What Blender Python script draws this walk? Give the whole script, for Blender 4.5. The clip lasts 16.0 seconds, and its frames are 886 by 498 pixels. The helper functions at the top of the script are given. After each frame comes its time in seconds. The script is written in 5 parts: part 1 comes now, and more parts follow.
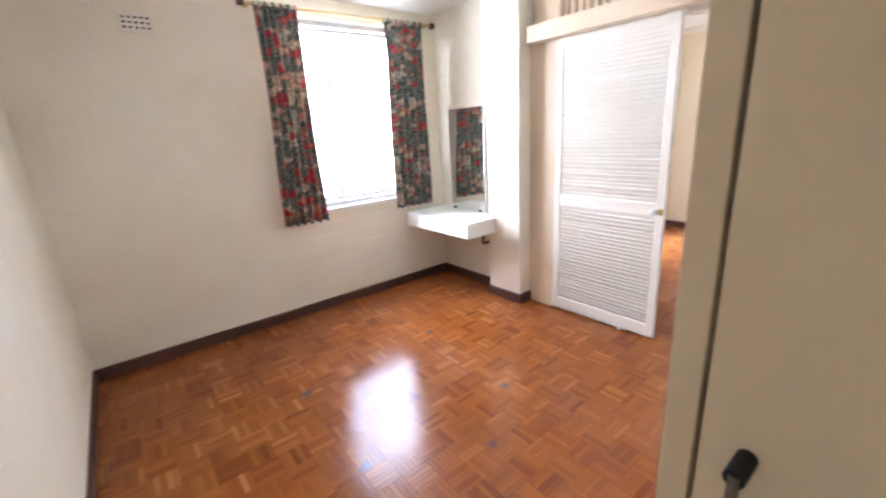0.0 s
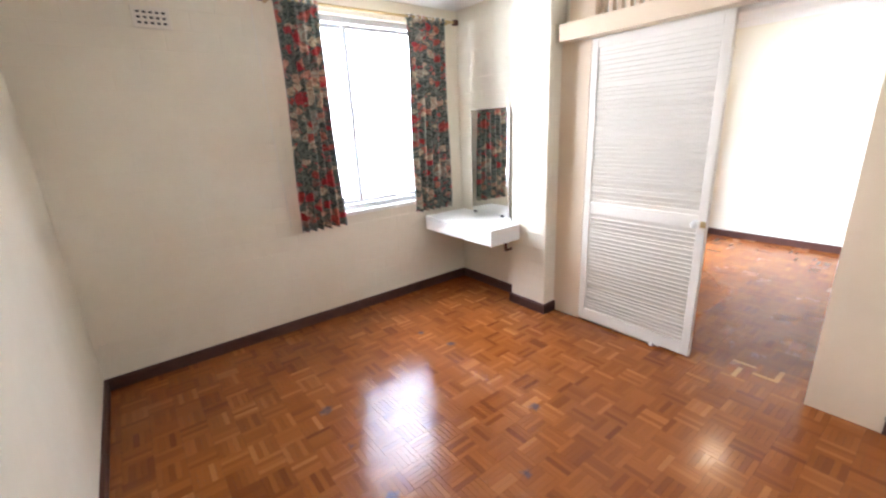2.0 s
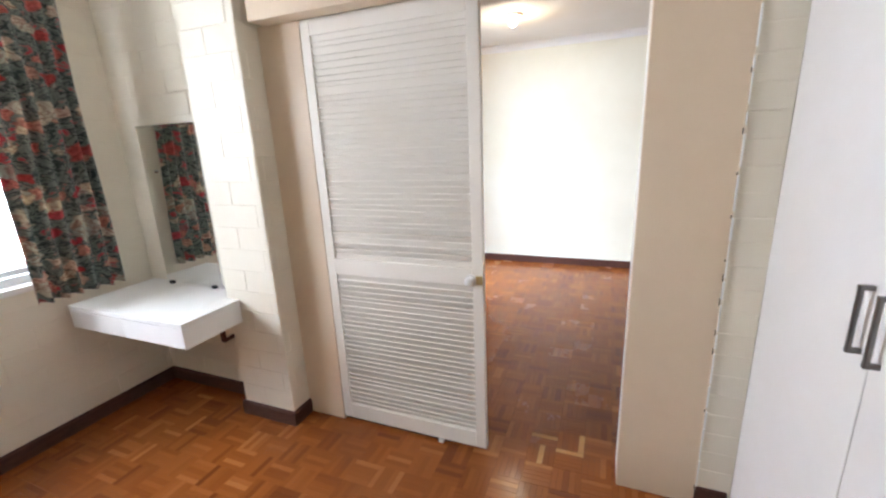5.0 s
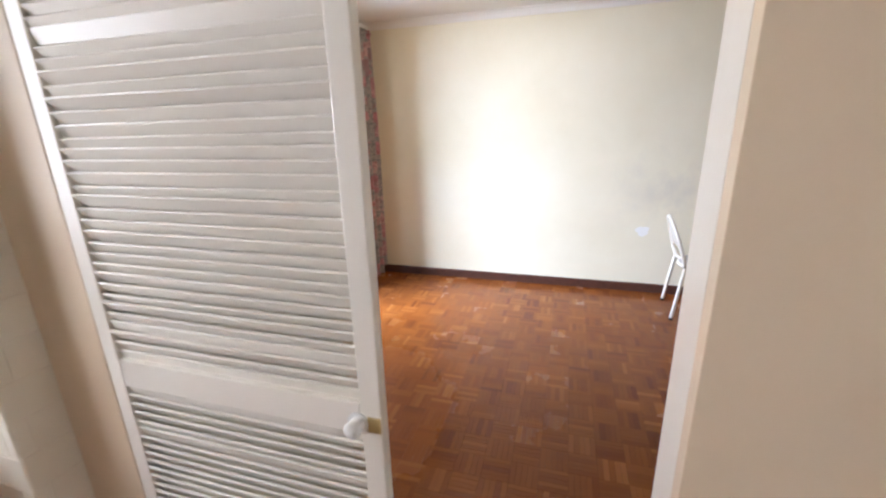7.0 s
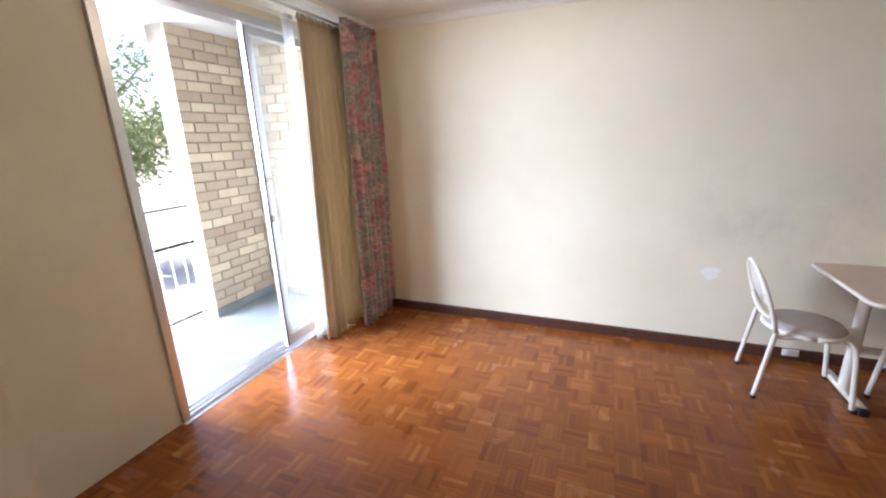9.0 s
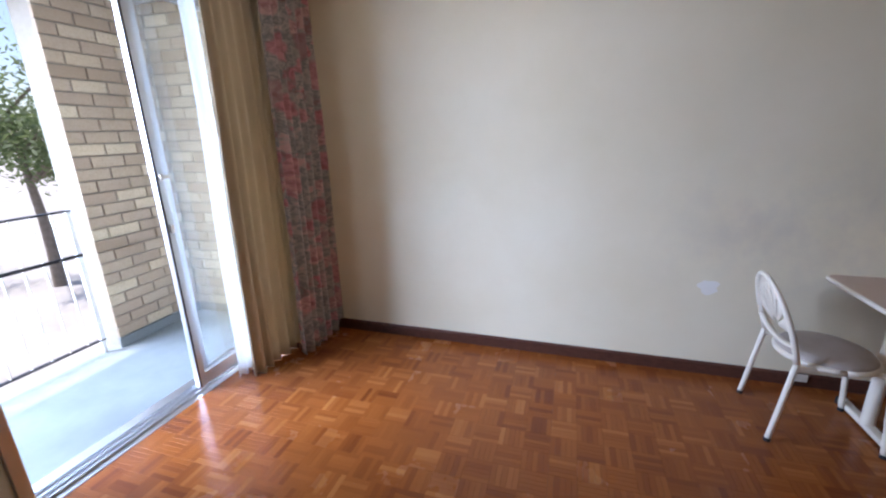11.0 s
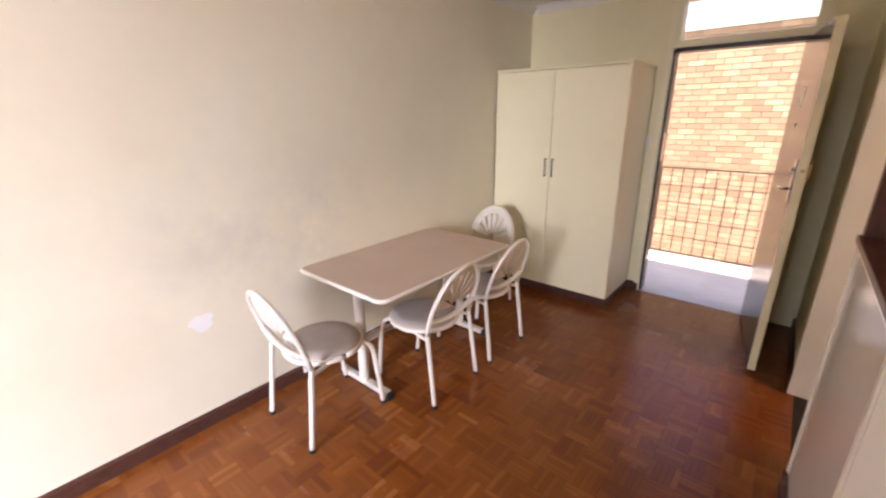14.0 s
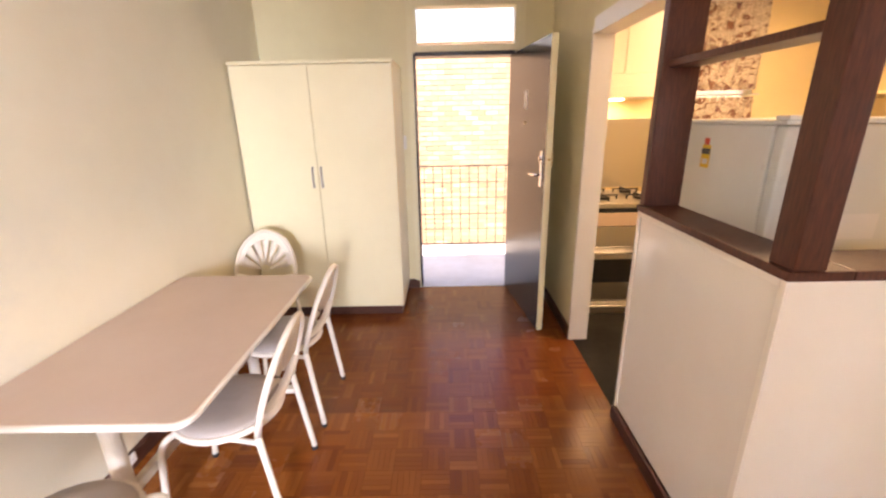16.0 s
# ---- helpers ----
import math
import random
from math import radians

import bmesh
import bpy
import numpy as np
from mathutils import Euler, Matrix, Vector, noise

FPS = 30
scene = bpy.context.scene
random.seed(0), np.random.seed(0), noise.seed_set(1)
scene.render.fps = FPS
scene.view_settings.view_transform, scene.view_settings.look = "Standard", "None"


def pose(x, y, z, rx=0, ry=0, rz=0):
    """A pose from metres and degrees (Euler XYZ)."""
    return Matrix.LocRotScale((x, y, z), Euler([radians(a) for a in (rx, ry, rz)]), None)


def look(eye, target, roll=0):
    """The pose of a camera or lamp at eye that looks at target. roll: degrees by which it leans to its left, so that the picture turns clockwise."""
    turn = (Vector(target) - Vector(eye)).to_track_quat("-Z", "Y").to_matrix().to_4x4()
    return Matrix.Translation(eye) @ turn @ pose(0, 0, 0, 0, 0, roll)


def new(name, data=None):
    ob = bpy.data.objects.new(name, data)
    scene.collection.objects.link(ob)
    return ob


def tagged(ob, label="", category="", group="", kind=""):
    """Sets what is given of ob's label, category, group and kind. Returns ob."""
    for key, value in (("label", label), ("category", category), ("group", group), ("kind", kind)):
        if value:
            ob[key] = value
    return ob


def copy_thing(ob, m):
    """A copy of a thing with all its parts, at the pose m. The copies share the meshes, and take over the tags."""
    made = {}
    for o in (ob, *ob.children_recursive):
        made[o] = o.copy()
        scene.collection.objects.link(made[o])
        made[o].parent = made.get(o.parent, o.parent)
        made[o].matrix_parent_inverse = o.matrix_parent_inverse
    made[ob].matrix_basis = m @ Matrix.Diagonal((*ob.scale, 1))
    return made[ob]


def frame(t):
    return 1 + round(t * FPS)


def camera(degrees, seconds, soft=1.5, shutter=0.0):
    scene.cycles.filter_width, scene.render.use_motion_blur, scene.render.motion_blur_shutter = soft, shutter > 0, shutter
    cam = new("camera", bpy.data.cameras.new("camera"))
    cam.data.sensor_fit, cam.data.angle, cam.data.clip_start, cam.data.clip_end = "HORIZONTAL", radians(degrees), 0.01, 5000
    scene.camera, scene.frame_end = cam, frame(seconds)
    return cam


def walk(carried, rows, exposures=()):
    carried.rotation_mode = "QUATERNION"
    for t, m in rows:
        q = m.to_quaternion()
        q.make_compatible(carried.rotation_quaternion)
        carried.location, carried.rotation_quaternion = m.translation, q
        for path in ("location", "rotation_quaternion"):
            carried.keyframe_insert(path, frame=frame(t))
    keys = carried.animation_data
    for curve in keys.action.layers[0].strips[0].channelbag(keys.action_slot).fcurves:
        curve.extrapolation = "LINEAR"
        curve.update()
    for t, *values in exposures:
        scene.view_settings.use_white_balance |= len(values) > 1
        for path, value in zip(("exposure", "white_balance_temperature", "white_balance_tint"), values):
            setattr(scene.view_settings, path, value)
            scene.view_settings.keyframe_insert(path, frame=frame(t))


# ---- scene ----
cam = camera(94.5, 16.0, 2.2, 0.35)
PATH = [
    (0, (0.575, 0.755, 1.487), (1.756, 2.269, 0.929), -3.4),
    (0.5, (0.551, 0.781, 1.494), (1.489, 2.443, 0.896), -3.5),
    (1, (0.54, 0.814, 1.519), (1.469, 2.487, 0.939), -2.6),
    (1.5, (0.54, 0.872, 1.534), (1.554, 2.503, 0.976), -1.9),
    (2, (0.574, 0.955, 1.545), (1.728, 2.483, 0.968), -2.8),
    (2.5, (0.649, 0.991, 1.537), (1.957, 2.393, 0.968), -3.5),
    (3, (0.865, 1.118, 1.521), (2.363, 2.329, 0.984), -2.6),
    (3.5, (1.035, 1.189, 1.495), (2.608, 2.3, 0.957), -2.4),
    (4, (1.211, 1.268, 1.472), (2.843, 2.266, 0.89), -2.7),
    (4.5, (1.413, 1.346, 1.492), (3.149, 2.209, 1.003), -3.2),
    (4.7, (1.471, 1.369, 1.5), (3.248, 2.154, 1.023), -2.6),
    (6.8, (2.485, 1.493, 1.536), (4.303, 2.107, 0.969), -2.1),
    (7, (2.545, 1.518, 1.541), (4.381, 2.076, 0.975), -1.4),
    (7.2, (2.623, 1.53, 1.518), (4.472, 2.069, 0.98), -2.3),
    (7.5, (2.731, 1.543, 1.507), (4.596, 2.066, 1.007), -2.2),
    (7.8, (2.89, 1.539, 1.557), (4.74, 2.107, 1.054), -1.3),
    (8, (2.945, 1.530, 1.604), (4.773, 2.139, 1.059), -1.0),
    (8.5, (3.122, 1.580, 1.613), (4.928, 2.238, 1.02), -1.4),
    (8.7, (3.183, 1.565, 1.613), (4.98, 2.286, 1.071), -1.8),
    (11, (3.85, 1.676, 1.554), (5.684, 2.247, 0.998), -1.4),
    (11.5, (3.918, 1.663, 1.561), (5.826, 1.839, 0.989), -1.0),
    (12, (3.971, 1.636, 1.572), (5.858, 1.367, 0.968), -1.5),
    (12.5, (4.092, 1.637, 1.576), (5.865, 0.972, 0.934), -2.8),
    (13, (4.173, 1.579, 1.546), (5.799, 0.609, 0.903), -1.5),
    (13.5, (4.299, 1.507, 1.587), (5.757, 0.295, 0.95), -1.9),
    (14, (4.43, 1.446, 1.579), (5.66, -0.003, 0.957), -0.6),
    (14.5, (4.572, 1.403, 1.585), (5.473, -0.275, 0.972), -1.3),
    (15, (4.744, 1.376, 1.558), (5.309, -0.426, 0.899), -0.8),
    (15.5, (4.885, 1.306, 1.539), (5.234, -0.565, 0.923), -1.6),
    (16, (5.062, 1.227, 1.541), (5.085, -0.678, 0.934), -1.2),
]
walk(cam, [(t, look(eye, target, roll)) for t, eye, target, roll in PATH], [
    (0.0, 2.4, 6050, 20), (0.5, 2.25, 6050, 20), (1.5, 2.25, 6150, 19), (3.0, 2.2, 6300, 18), (4.5, 1.8, 6300, 17), (7.0, 1.45, 6500, 20), (8.0, 1.4, 6600, 21), (8.5, 1.35, 6600, 22),
    (11.0, 0.5, 6000, 23), (11.5, 0.45, 6400, 26), (12.5, 0.75, 6900, 30), (14.5, 1.85, 7700, 32), (16.0, 2.25, 7900, 31)])


# ---- world, sun and large lights ----
world = bpy.data.worlds.new("sky")
scene.world = world
world.use_nodes = True
wn = world.node_tree
sky = wn.nodes.new("ShaderNodeTexSky")
sky.sky_type, sky.sun_disc = "NISHITA", False
sky.sun_elevation, sky.sun_rotation = radians(70), radians(-28)
wn.links.new(sky.outputs[0], wn.nodes["Background"].inputs[0])
wn.nodes["Background"].inputs[1].default_value = 0.15

sun = new("sun", bpy.data.lights.new("sun", "SUN"))
sun.data.energy, sun.data.angle, sun.data.color = 4.6, radians(0.6), (1.0, 0.95, 0.87)
sun.matrix_world = look((0, 0, 0), (0.16, -0.302, -0.94))


def area(name, m, w, h, power, colour):
    data = bpy.data.lights.new(name, "AREA")
    data.shape, data.size, data.size_y, data.energy, data.color = "RECTANGLE", w, h, power, colour
    ob = new(name, data)
    ob.matrix_world = m
    return ob


area("window_daylight", pose(2.15, 4.72, 1.75, -80, 0, 0), 1.9, 1.75, 54, (0.80, 0.89, 1.0))
area("balcony_daylight", look((4.05, 6.18, 1.80), (6.08, 2.90, -0.18)), 2.2, 1.4, 145, (0.60, 0.77, 1.0)).data.spread = radians(94)
area("balcony_sky", look((4.9, 5.35, 2.42), (4.5, 2.4, 0.0)), 1.4, 0.3, 24, (0.64, 0.79, 1.0))
bulb_light = new("ceiling_lamp_light", bpy.data.lights.new("ceiling_lamp_light", "POINT"))
bulb_light.data.energy, bulb_light.data.shadow_soft_size, bulb_light.data.color = 2.6, 0.06, (1.0, 0.82, 0.55)
bulb_light.location = (5.40, 2.215, 2.36)

# ---- materials ----


class Mat:
    """A node material with short calls for the usual steps."""

    def __init__(self, name, colour=(0.8, 0.8, 0.8), rough=0.6, metal=0.0, spec=0.5):
        self.m = bpy.data.materials.new(name)
        self.m.use_nodes = True
        self.t = self.m.node_tree
        self.b = self.t.nodes["Principled BSDF"]
        self.b.inputs["Base Color"].default_value = (*colour, 1)
        self.b.inputs["Roughness"].default_value = rough
        self.b.inputs["Metallic"].default_value = metal
        self.b.inputs["Specular IOR Level"].default_value = spec
        self.height = None

    def node(self, kind, **values):
        n = self.t.nodes.new("ShaderNode" + kind)
        for k, v in values.items():
            n.inputs[k.replace("_", " ")].default_value = v
        return n

    def link(self, a, b):
        self.t.links.new(a, b)

    def place(self):
        return self.node("NewGeometry").outputs["Position"]

    def local(self):
        return self.node("TexCoord").outputs["Object"]

    def stretch(self, vec, s):
        n = self.node("Mapping")
        n.inputs["Scale"].default_value = s
        self.link(vec, n.inputs["Vector"])
        return n.outputs[0]

    def noise(self, vec, scale, detail=4.0, rough=0.55):
        n = self.node("TexNoise", Scale=scale, Detail=detail, Roughness=rough)
        self.link(vec, n.inputs["Vector"])
        return n.outputs["Fac"]

    def ramp(self, fac, *stops):
        n = self.node("ValToRGB")
        e = n.color_ramp.elements
        while len(e) < len(stops):
            e.new(0.5)
        for el, (p, c) in zip(e, stops):
            el.position = p
            el.color = (*c, 1) if isinstance(c, tuple) else (c, c, c, 1)
        self.link(fac, n.inputs[0])
        return n.outputs[0]

    def mix(self, fac, a, b, how="MIX"):
        n = self.t.nodes.new("ShaderNodeMix")
        n.data_type, n.blend_type = "RGBA", how
        for sock, v in ((n.inputs[0], fac), (n.inputs[6], a), (n.inputs[7], b)):
            if isinstance(v, (int, float)):
                sock.default_value = v
            elif isinstance(v, tuple):
                sock.default_value = (*v, 1)
            else:
                self.link(v, sock)
        return n.outputs[2]

    def math(self, how, a, b=0.0, c=0.0):
        n = self.t.nodes.new("ShaderNodeMath")
        n.operation = how
        for sock, v in zip(n.inputs, (a, b, c)):
            if isinstance(v, (int, float)):
                sock.default_value = v
            else:
                self.link(v, sock)
        return n.outputs[0]

    def colour(self, c):
        self.link(c, self.b.inputs["Base Color"])

    def rough(self, r):
        self.link(r, self.b.inputs["Roughness"])

    def bump(self, h, strength=0.2, distance=0.002):
        n = self.node("Bump", Strength=strength, Distance=distance)
        self.link(h, n.inputs["Height"])
        if self.height:
            self.link(self.height, n.inputs["Normal"])
        self.height = n.outputs[0]
        self.link(self.height, self.b.inputs["Normal"])


def painted(name, c, rough=0.6, stain=0.08, grain=0.15, scale=1.3, spec=0.35):
    """Paint with faint clouds of dirt and a rolled surface."""
    m = Mat(name, c, rough, spec=spec)
    p = m.place()
    big = m.noise(p, scale, 5, 0.6)
    small = m.noise(p, scale * 9, 3, 0.6)
    d = tuple(x * (1 - stain) * k for x, k in zip(c, (1.0, 0.985, 0.95)))
    col = m.mix(m.ramp(big, (0.35, 0.0), (0.7, 1.0)), c, d)
    col = m.mix(m.math("MULTIPLY", m.ramp(small, (0.5, 0.0), (0.8, 1.0)), 0.35), col, d)
    m.colour(col)
    m.rough(m.math("MULTIPLY_ADD", big, 0.2, rough - 0.1))
    m.bump(m.noise(p, 140, 3), grain, 0.0015)
    m.bump(m.noise(p, 6, 2), 0.12, 0.004)
    return m.m


WALL = painted("cream_wall_paint", (0.80, 0.74, 0.59), 0.62, 0.10)
BRICK_PAINT = painted("white_brick_paint", (0.83, 0.77, 0.63), 0.55, 0.08, 0.3)


def smudged():
    """The cream paint with greyish rubbed clouds at table height."""
    m = Mat("smudged_cream_wall_paint", (0.80, 0.745, 0.575), 0.6, spec=0.35)
    p = m.place()
    col = m.mix(m.ramp(m.noise(p, 1.3, 5, 0.6), (0.35, 0.0), (0.7, 1.0)), (0.80, 0.745, 0.575), (0.745, 0.68, 0.50))
    sep = m.node("SeparateXYZ")
    m.link(p, sep.inputs[0])
    near = m.math("MULTIPLY", m.ramp(m.math("ABSOLUTE", m.math("SUBTRACT", sep.outputs[1], 0.35)), (0.35, 1.0), (1.0, 0.0)),
                  m.ramp(m.math("ABSOLUTE", m.math("SUBTRACT", sep.outputs[2], 0.95)), (0.15, 1.0), (0.55, 0.0)))
    cloud = m.math("MULTIPLY", near, m.ramp(m.noise(p, 3.0, 5, 0.65), (0.42, 0.0), (0.66, 0.38)))
    col = m.mix(cloud, col, (0.52, 0.49, 0.45))
    m.colour(col)
    m.bump(m.noise(p, 140, 3), 0.15, 0.0015)
    m.bump(m.noise(p, 6, 2), 0.12, 0.004)
    return m.m


EAST = smudged()
SOUTH = painted("yellowish_cream_paint", (0.81, 0.735, 0.47), 0.6, 0.10)
KITCHEN = painted("yellow_kitchen_paint", (0.80, 0.66, 0.40), 0.5, 0.08)
CEILING = painted("white_ceiling_paint", (0.80, 0.78, 0.72), 0.7, 0.05, 0.3)
BEIGE = painted("beige_panel_paint", (0.73, 0.585, 0.415), 0.42, 0.07, 0.06)
WHITE = painted("white_gloss_paint", (0.80, 0.75, 0.655), 0.32, 0.05, 0.06)
CREAM = painted("cream_wardrobe_paint", (0.82, 0.755, 0.51), 0.4, 0.06, 0.06)
DOOR_WHITE = painted("white_melamine", (0.80, 0.775, 0.73), 0.45, 0.06, 0.15)
SHELF_WHITE = painted("white_laminate", (0.85, 0.84, 0.80), 0.3, 0.04, 0.03)
ENAMEL = painted("white_chair_enamel", (0.76, 0.71, 0.615), 0.33, 0.08, 0.05)
FRIDGE_WHITE = painted("white_fridge_enamel", (0.72, 0.74, 0.71), 0.3, 0.04, 0.05)
GLOSS = painted("glossy_white_board", (0.79, 0.745, 0.67), 0.17, 0.04, 0.03)
STRIP = painted("white_plastic", (0.80, 0.79, 0.75), 0.4, 0.03, 0.03)


def wood(name, c1, c2, rough, axis):
    m = Mat(name, c1, rough, spec=0.3)
    p = m.stretch(m.place(), axis)
    g = m.noise(p, 22, 6, 0.65)
    m.colour(m.mix(m.ramp(g, (0.3, 0.0), (0.72, 1.0)), c1, c2))
    m.rough(m.math("MULTIPLY_ADD", m.noise(m.place(), 5), 0.25, rough - 0.12))
    m.bump(g, 0.15, 0.001)
    return m.m


SKIRT = wood("dark_skirting_wood", (0.055, 0.022, 0.016), (0.11, 0.045, 0.03), 0.35, (1, 1, 6))
DARK = wood("mahogany_stained_wood", (0.050, 0.016, 0.010), (0.115, 0.036, 0.020), 0.42, (5, 5, 0.6))


def parquet(name, islands):
    """Mosaic parquet: tone by finger and by square, grain, wax gloss, scuffs."""
    m = Mat(name, (0.3, 0.12, 0.05), 0.25, spec=0.33)
    p = m.place()
    if islands:
        rnd = m.node("NewGeometry").outputs["Random Per Island"]
    else:
        rnd = m.node("ObjectInfo").outputs["Random"]
    snap = m.t.nodes.new("ShaderNodeVectorMath")
    snap.operation = "SNAP"
    m.link(p, snap.inputs[0])
    snap.inputs[1].default_value = (SQ, SQ, 50)
    white = m.t.nodes.new("ShaderNodeTexWhiteNoise")
    m.link(snap.outputs[0], white.inputs["Vector"])
    square = white.outputs["Value"]
    tone = m.math("ADD", m.math("MULTIPLY", rnd, 0.60), m.math("MULTIPLY", square, 0.40))
    col = m.ramp(tone, (0.06, (0.175, 0.042, 0.009)), (0.28, (0.265, 0.071, 0.013)), (0.74, (0.335, 0.102, 0.020)), (0.96, (0.47, 0.175, 0.042)))
    grain = m.noise(m.stretch(p, (1, 1, 1)), 160, 5, 0.7)
    col = m.mix(m.ramp(grain, (0.3, 0.25), (0.75, 0.0)), col, (0.13, 0.045, 0.018))
    big = m.noise(p, 0.8, 4)
    col = m.mix(m.ramp(big, (0.4, 0.0), (0.75, 0.45)), col, (0.17, 0.060, 0.024))
    sep = m.t.nodes.new("ShaderNodeSeparateXYZ")
    m.link(p, sep.inputs[0])
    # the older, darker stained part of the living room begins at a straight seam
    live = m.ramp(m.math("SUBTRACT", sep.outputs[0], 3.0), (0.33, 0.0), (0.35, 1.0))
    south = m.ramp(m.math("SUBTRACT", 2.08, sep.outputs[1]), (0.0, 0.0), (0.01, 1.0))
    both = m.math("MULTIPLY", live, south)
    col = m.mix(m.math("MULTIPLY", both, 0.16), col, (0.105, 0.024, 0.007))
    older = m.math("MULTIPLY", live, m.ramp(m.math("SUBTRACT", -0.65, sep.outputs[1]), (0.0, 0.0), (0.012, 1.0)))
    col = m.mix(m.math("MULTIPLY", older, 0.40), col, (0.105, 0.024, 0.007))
    # blue-black water spots in the bedroom, ragged at their edges
    ragged = m.math("MULTIPLY", m.noise(p, 38, 3, 0.7), 0.085)
    for sx, sy, rad in ((1.20, 2.24, 0.066), (1.74, 1.95, 0.052), (1.20, 2.64, 0.046), (2.13, 2.23, 0.060), (2.15, 3.38, 0.056), (2.22, 3.09, 0.060), (1.21, 2.99, 0.066)):
        far = m.t.nodes.new("ShaderNodeVectorMath")
        far.operation = "DISTANCE"
        m.link(p, far.inputs[0])
        far.inputs[1].default_value = (sx, sy, 0.0)
        spot = m.math("ADD", far.outputs["Value"], ragged)
        col = m.mix(m.ramp(spot, (rad, 0.7), (rad + 0.02, 0.0)), col, (0.050, 0.052, 0.060))
    m.colour(col)
    wear = m.noise(p, 2.2, 5, 0.65)
    # the walked-off matt patch inside the balcony door
    worn = m.t.nodes.new("ShaderNodeVectorMath")
    worn.operation = "DISTANCE"
    m.link(p, worn.inputs[0])
    worn.inputs[1].default_value = (4.35, 2.75, 0.0)
    matt = m.ramp(m.math("ADD", worn.outputs["Value"], m.math("MULTIPLY", wear, 0.6)), (0.75, 0.26), (1.6, 0.0))
    wear = m.math("ADD", wear, m.math("MULTIPLY", matt, 7.0))
    m.rough(m.math("ADD", m.math("MULTIPLY", wear, 0.14), m.math("MULTIPLY_ADD", square, 0.07, m.math("MULTIPLY_ADD", live, 0.06, 0.07))))
    m.bump(grain, 0.06, 0.0006)
    m.bump(m.noise(p, 5, 2), 0.10, 0.002)
    return m.m


SQ = 0.130
FINGER = parquet("parquet_finger", False)
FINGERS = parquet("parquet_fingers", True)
BED = Mat("parquet_bitumen", (0.09, 0.036, 0.015), 0.6).m
NEW_FINGER = wood("pale_new_parquet", (0.46, 0.22, 0.06), (0.56, 0.30, 0.09), 0.4, (1, 1, 1))


def brick(name, islands, tint=(1.0, 1.0, 1.0)):
    m = Mat(name, (0.5, 0.4, 0.26), 0.85, spec=0.2)
    p = m.place()
    rnd = m.node("NewGeometry").outputs["Random Per Island"] if islands else m.node("ObjectInfo").outputs["Random"]
    col = m.ramp(rnd, (0.0, (0.36, 0.28, 0.20)), (0.3, (0.43, 0.34, 0.25)), (0.75, (0.49, 0.40, 0.29)), (1.0, (0.62, 0.53, 0.38)))
    speck = m.noise(p, 60, 5, 0.7)
    col = m.mix(m.ramp(speck, (0.45, 0.0), (0.75, 0.5)), col, (0.30, 0.21, 0.13))
    col = m.mix(m.ramp(m.noise(p, 4), (0.5, 0.0), (0.8, 0.4)), col, (0.40, 0.31, 0.23))
    m.colour(m.mix(1.0, col, tint, "MULTIPLY"))
    m.bump(speck, 0.4, 0.003)
    return m.m


BRICK = brick("tan_face_brick", False)
BRICKS = brick("tan_face_bricks", True, (1.16, 1.0, 0.86))
MORTAR = painted("grey_mortar", (0.30, 0.27, 0.22), 0.9, 0.2, 0.5, 8)
CONCRETE = painted("painted_balcony_concrete", (0.22, 0.25, 0.26), 0.55, 0.25, 0.3, 1.8)
WALKWAY = painted("walkway_concrete", (0.72, 0.72, 0.70), 0.7, 0.2, 0.3, 1.8)
SOFFIT = painted("white_soffit_paint", (0.78, 0.78, 0.76), 0.7, 0.06)


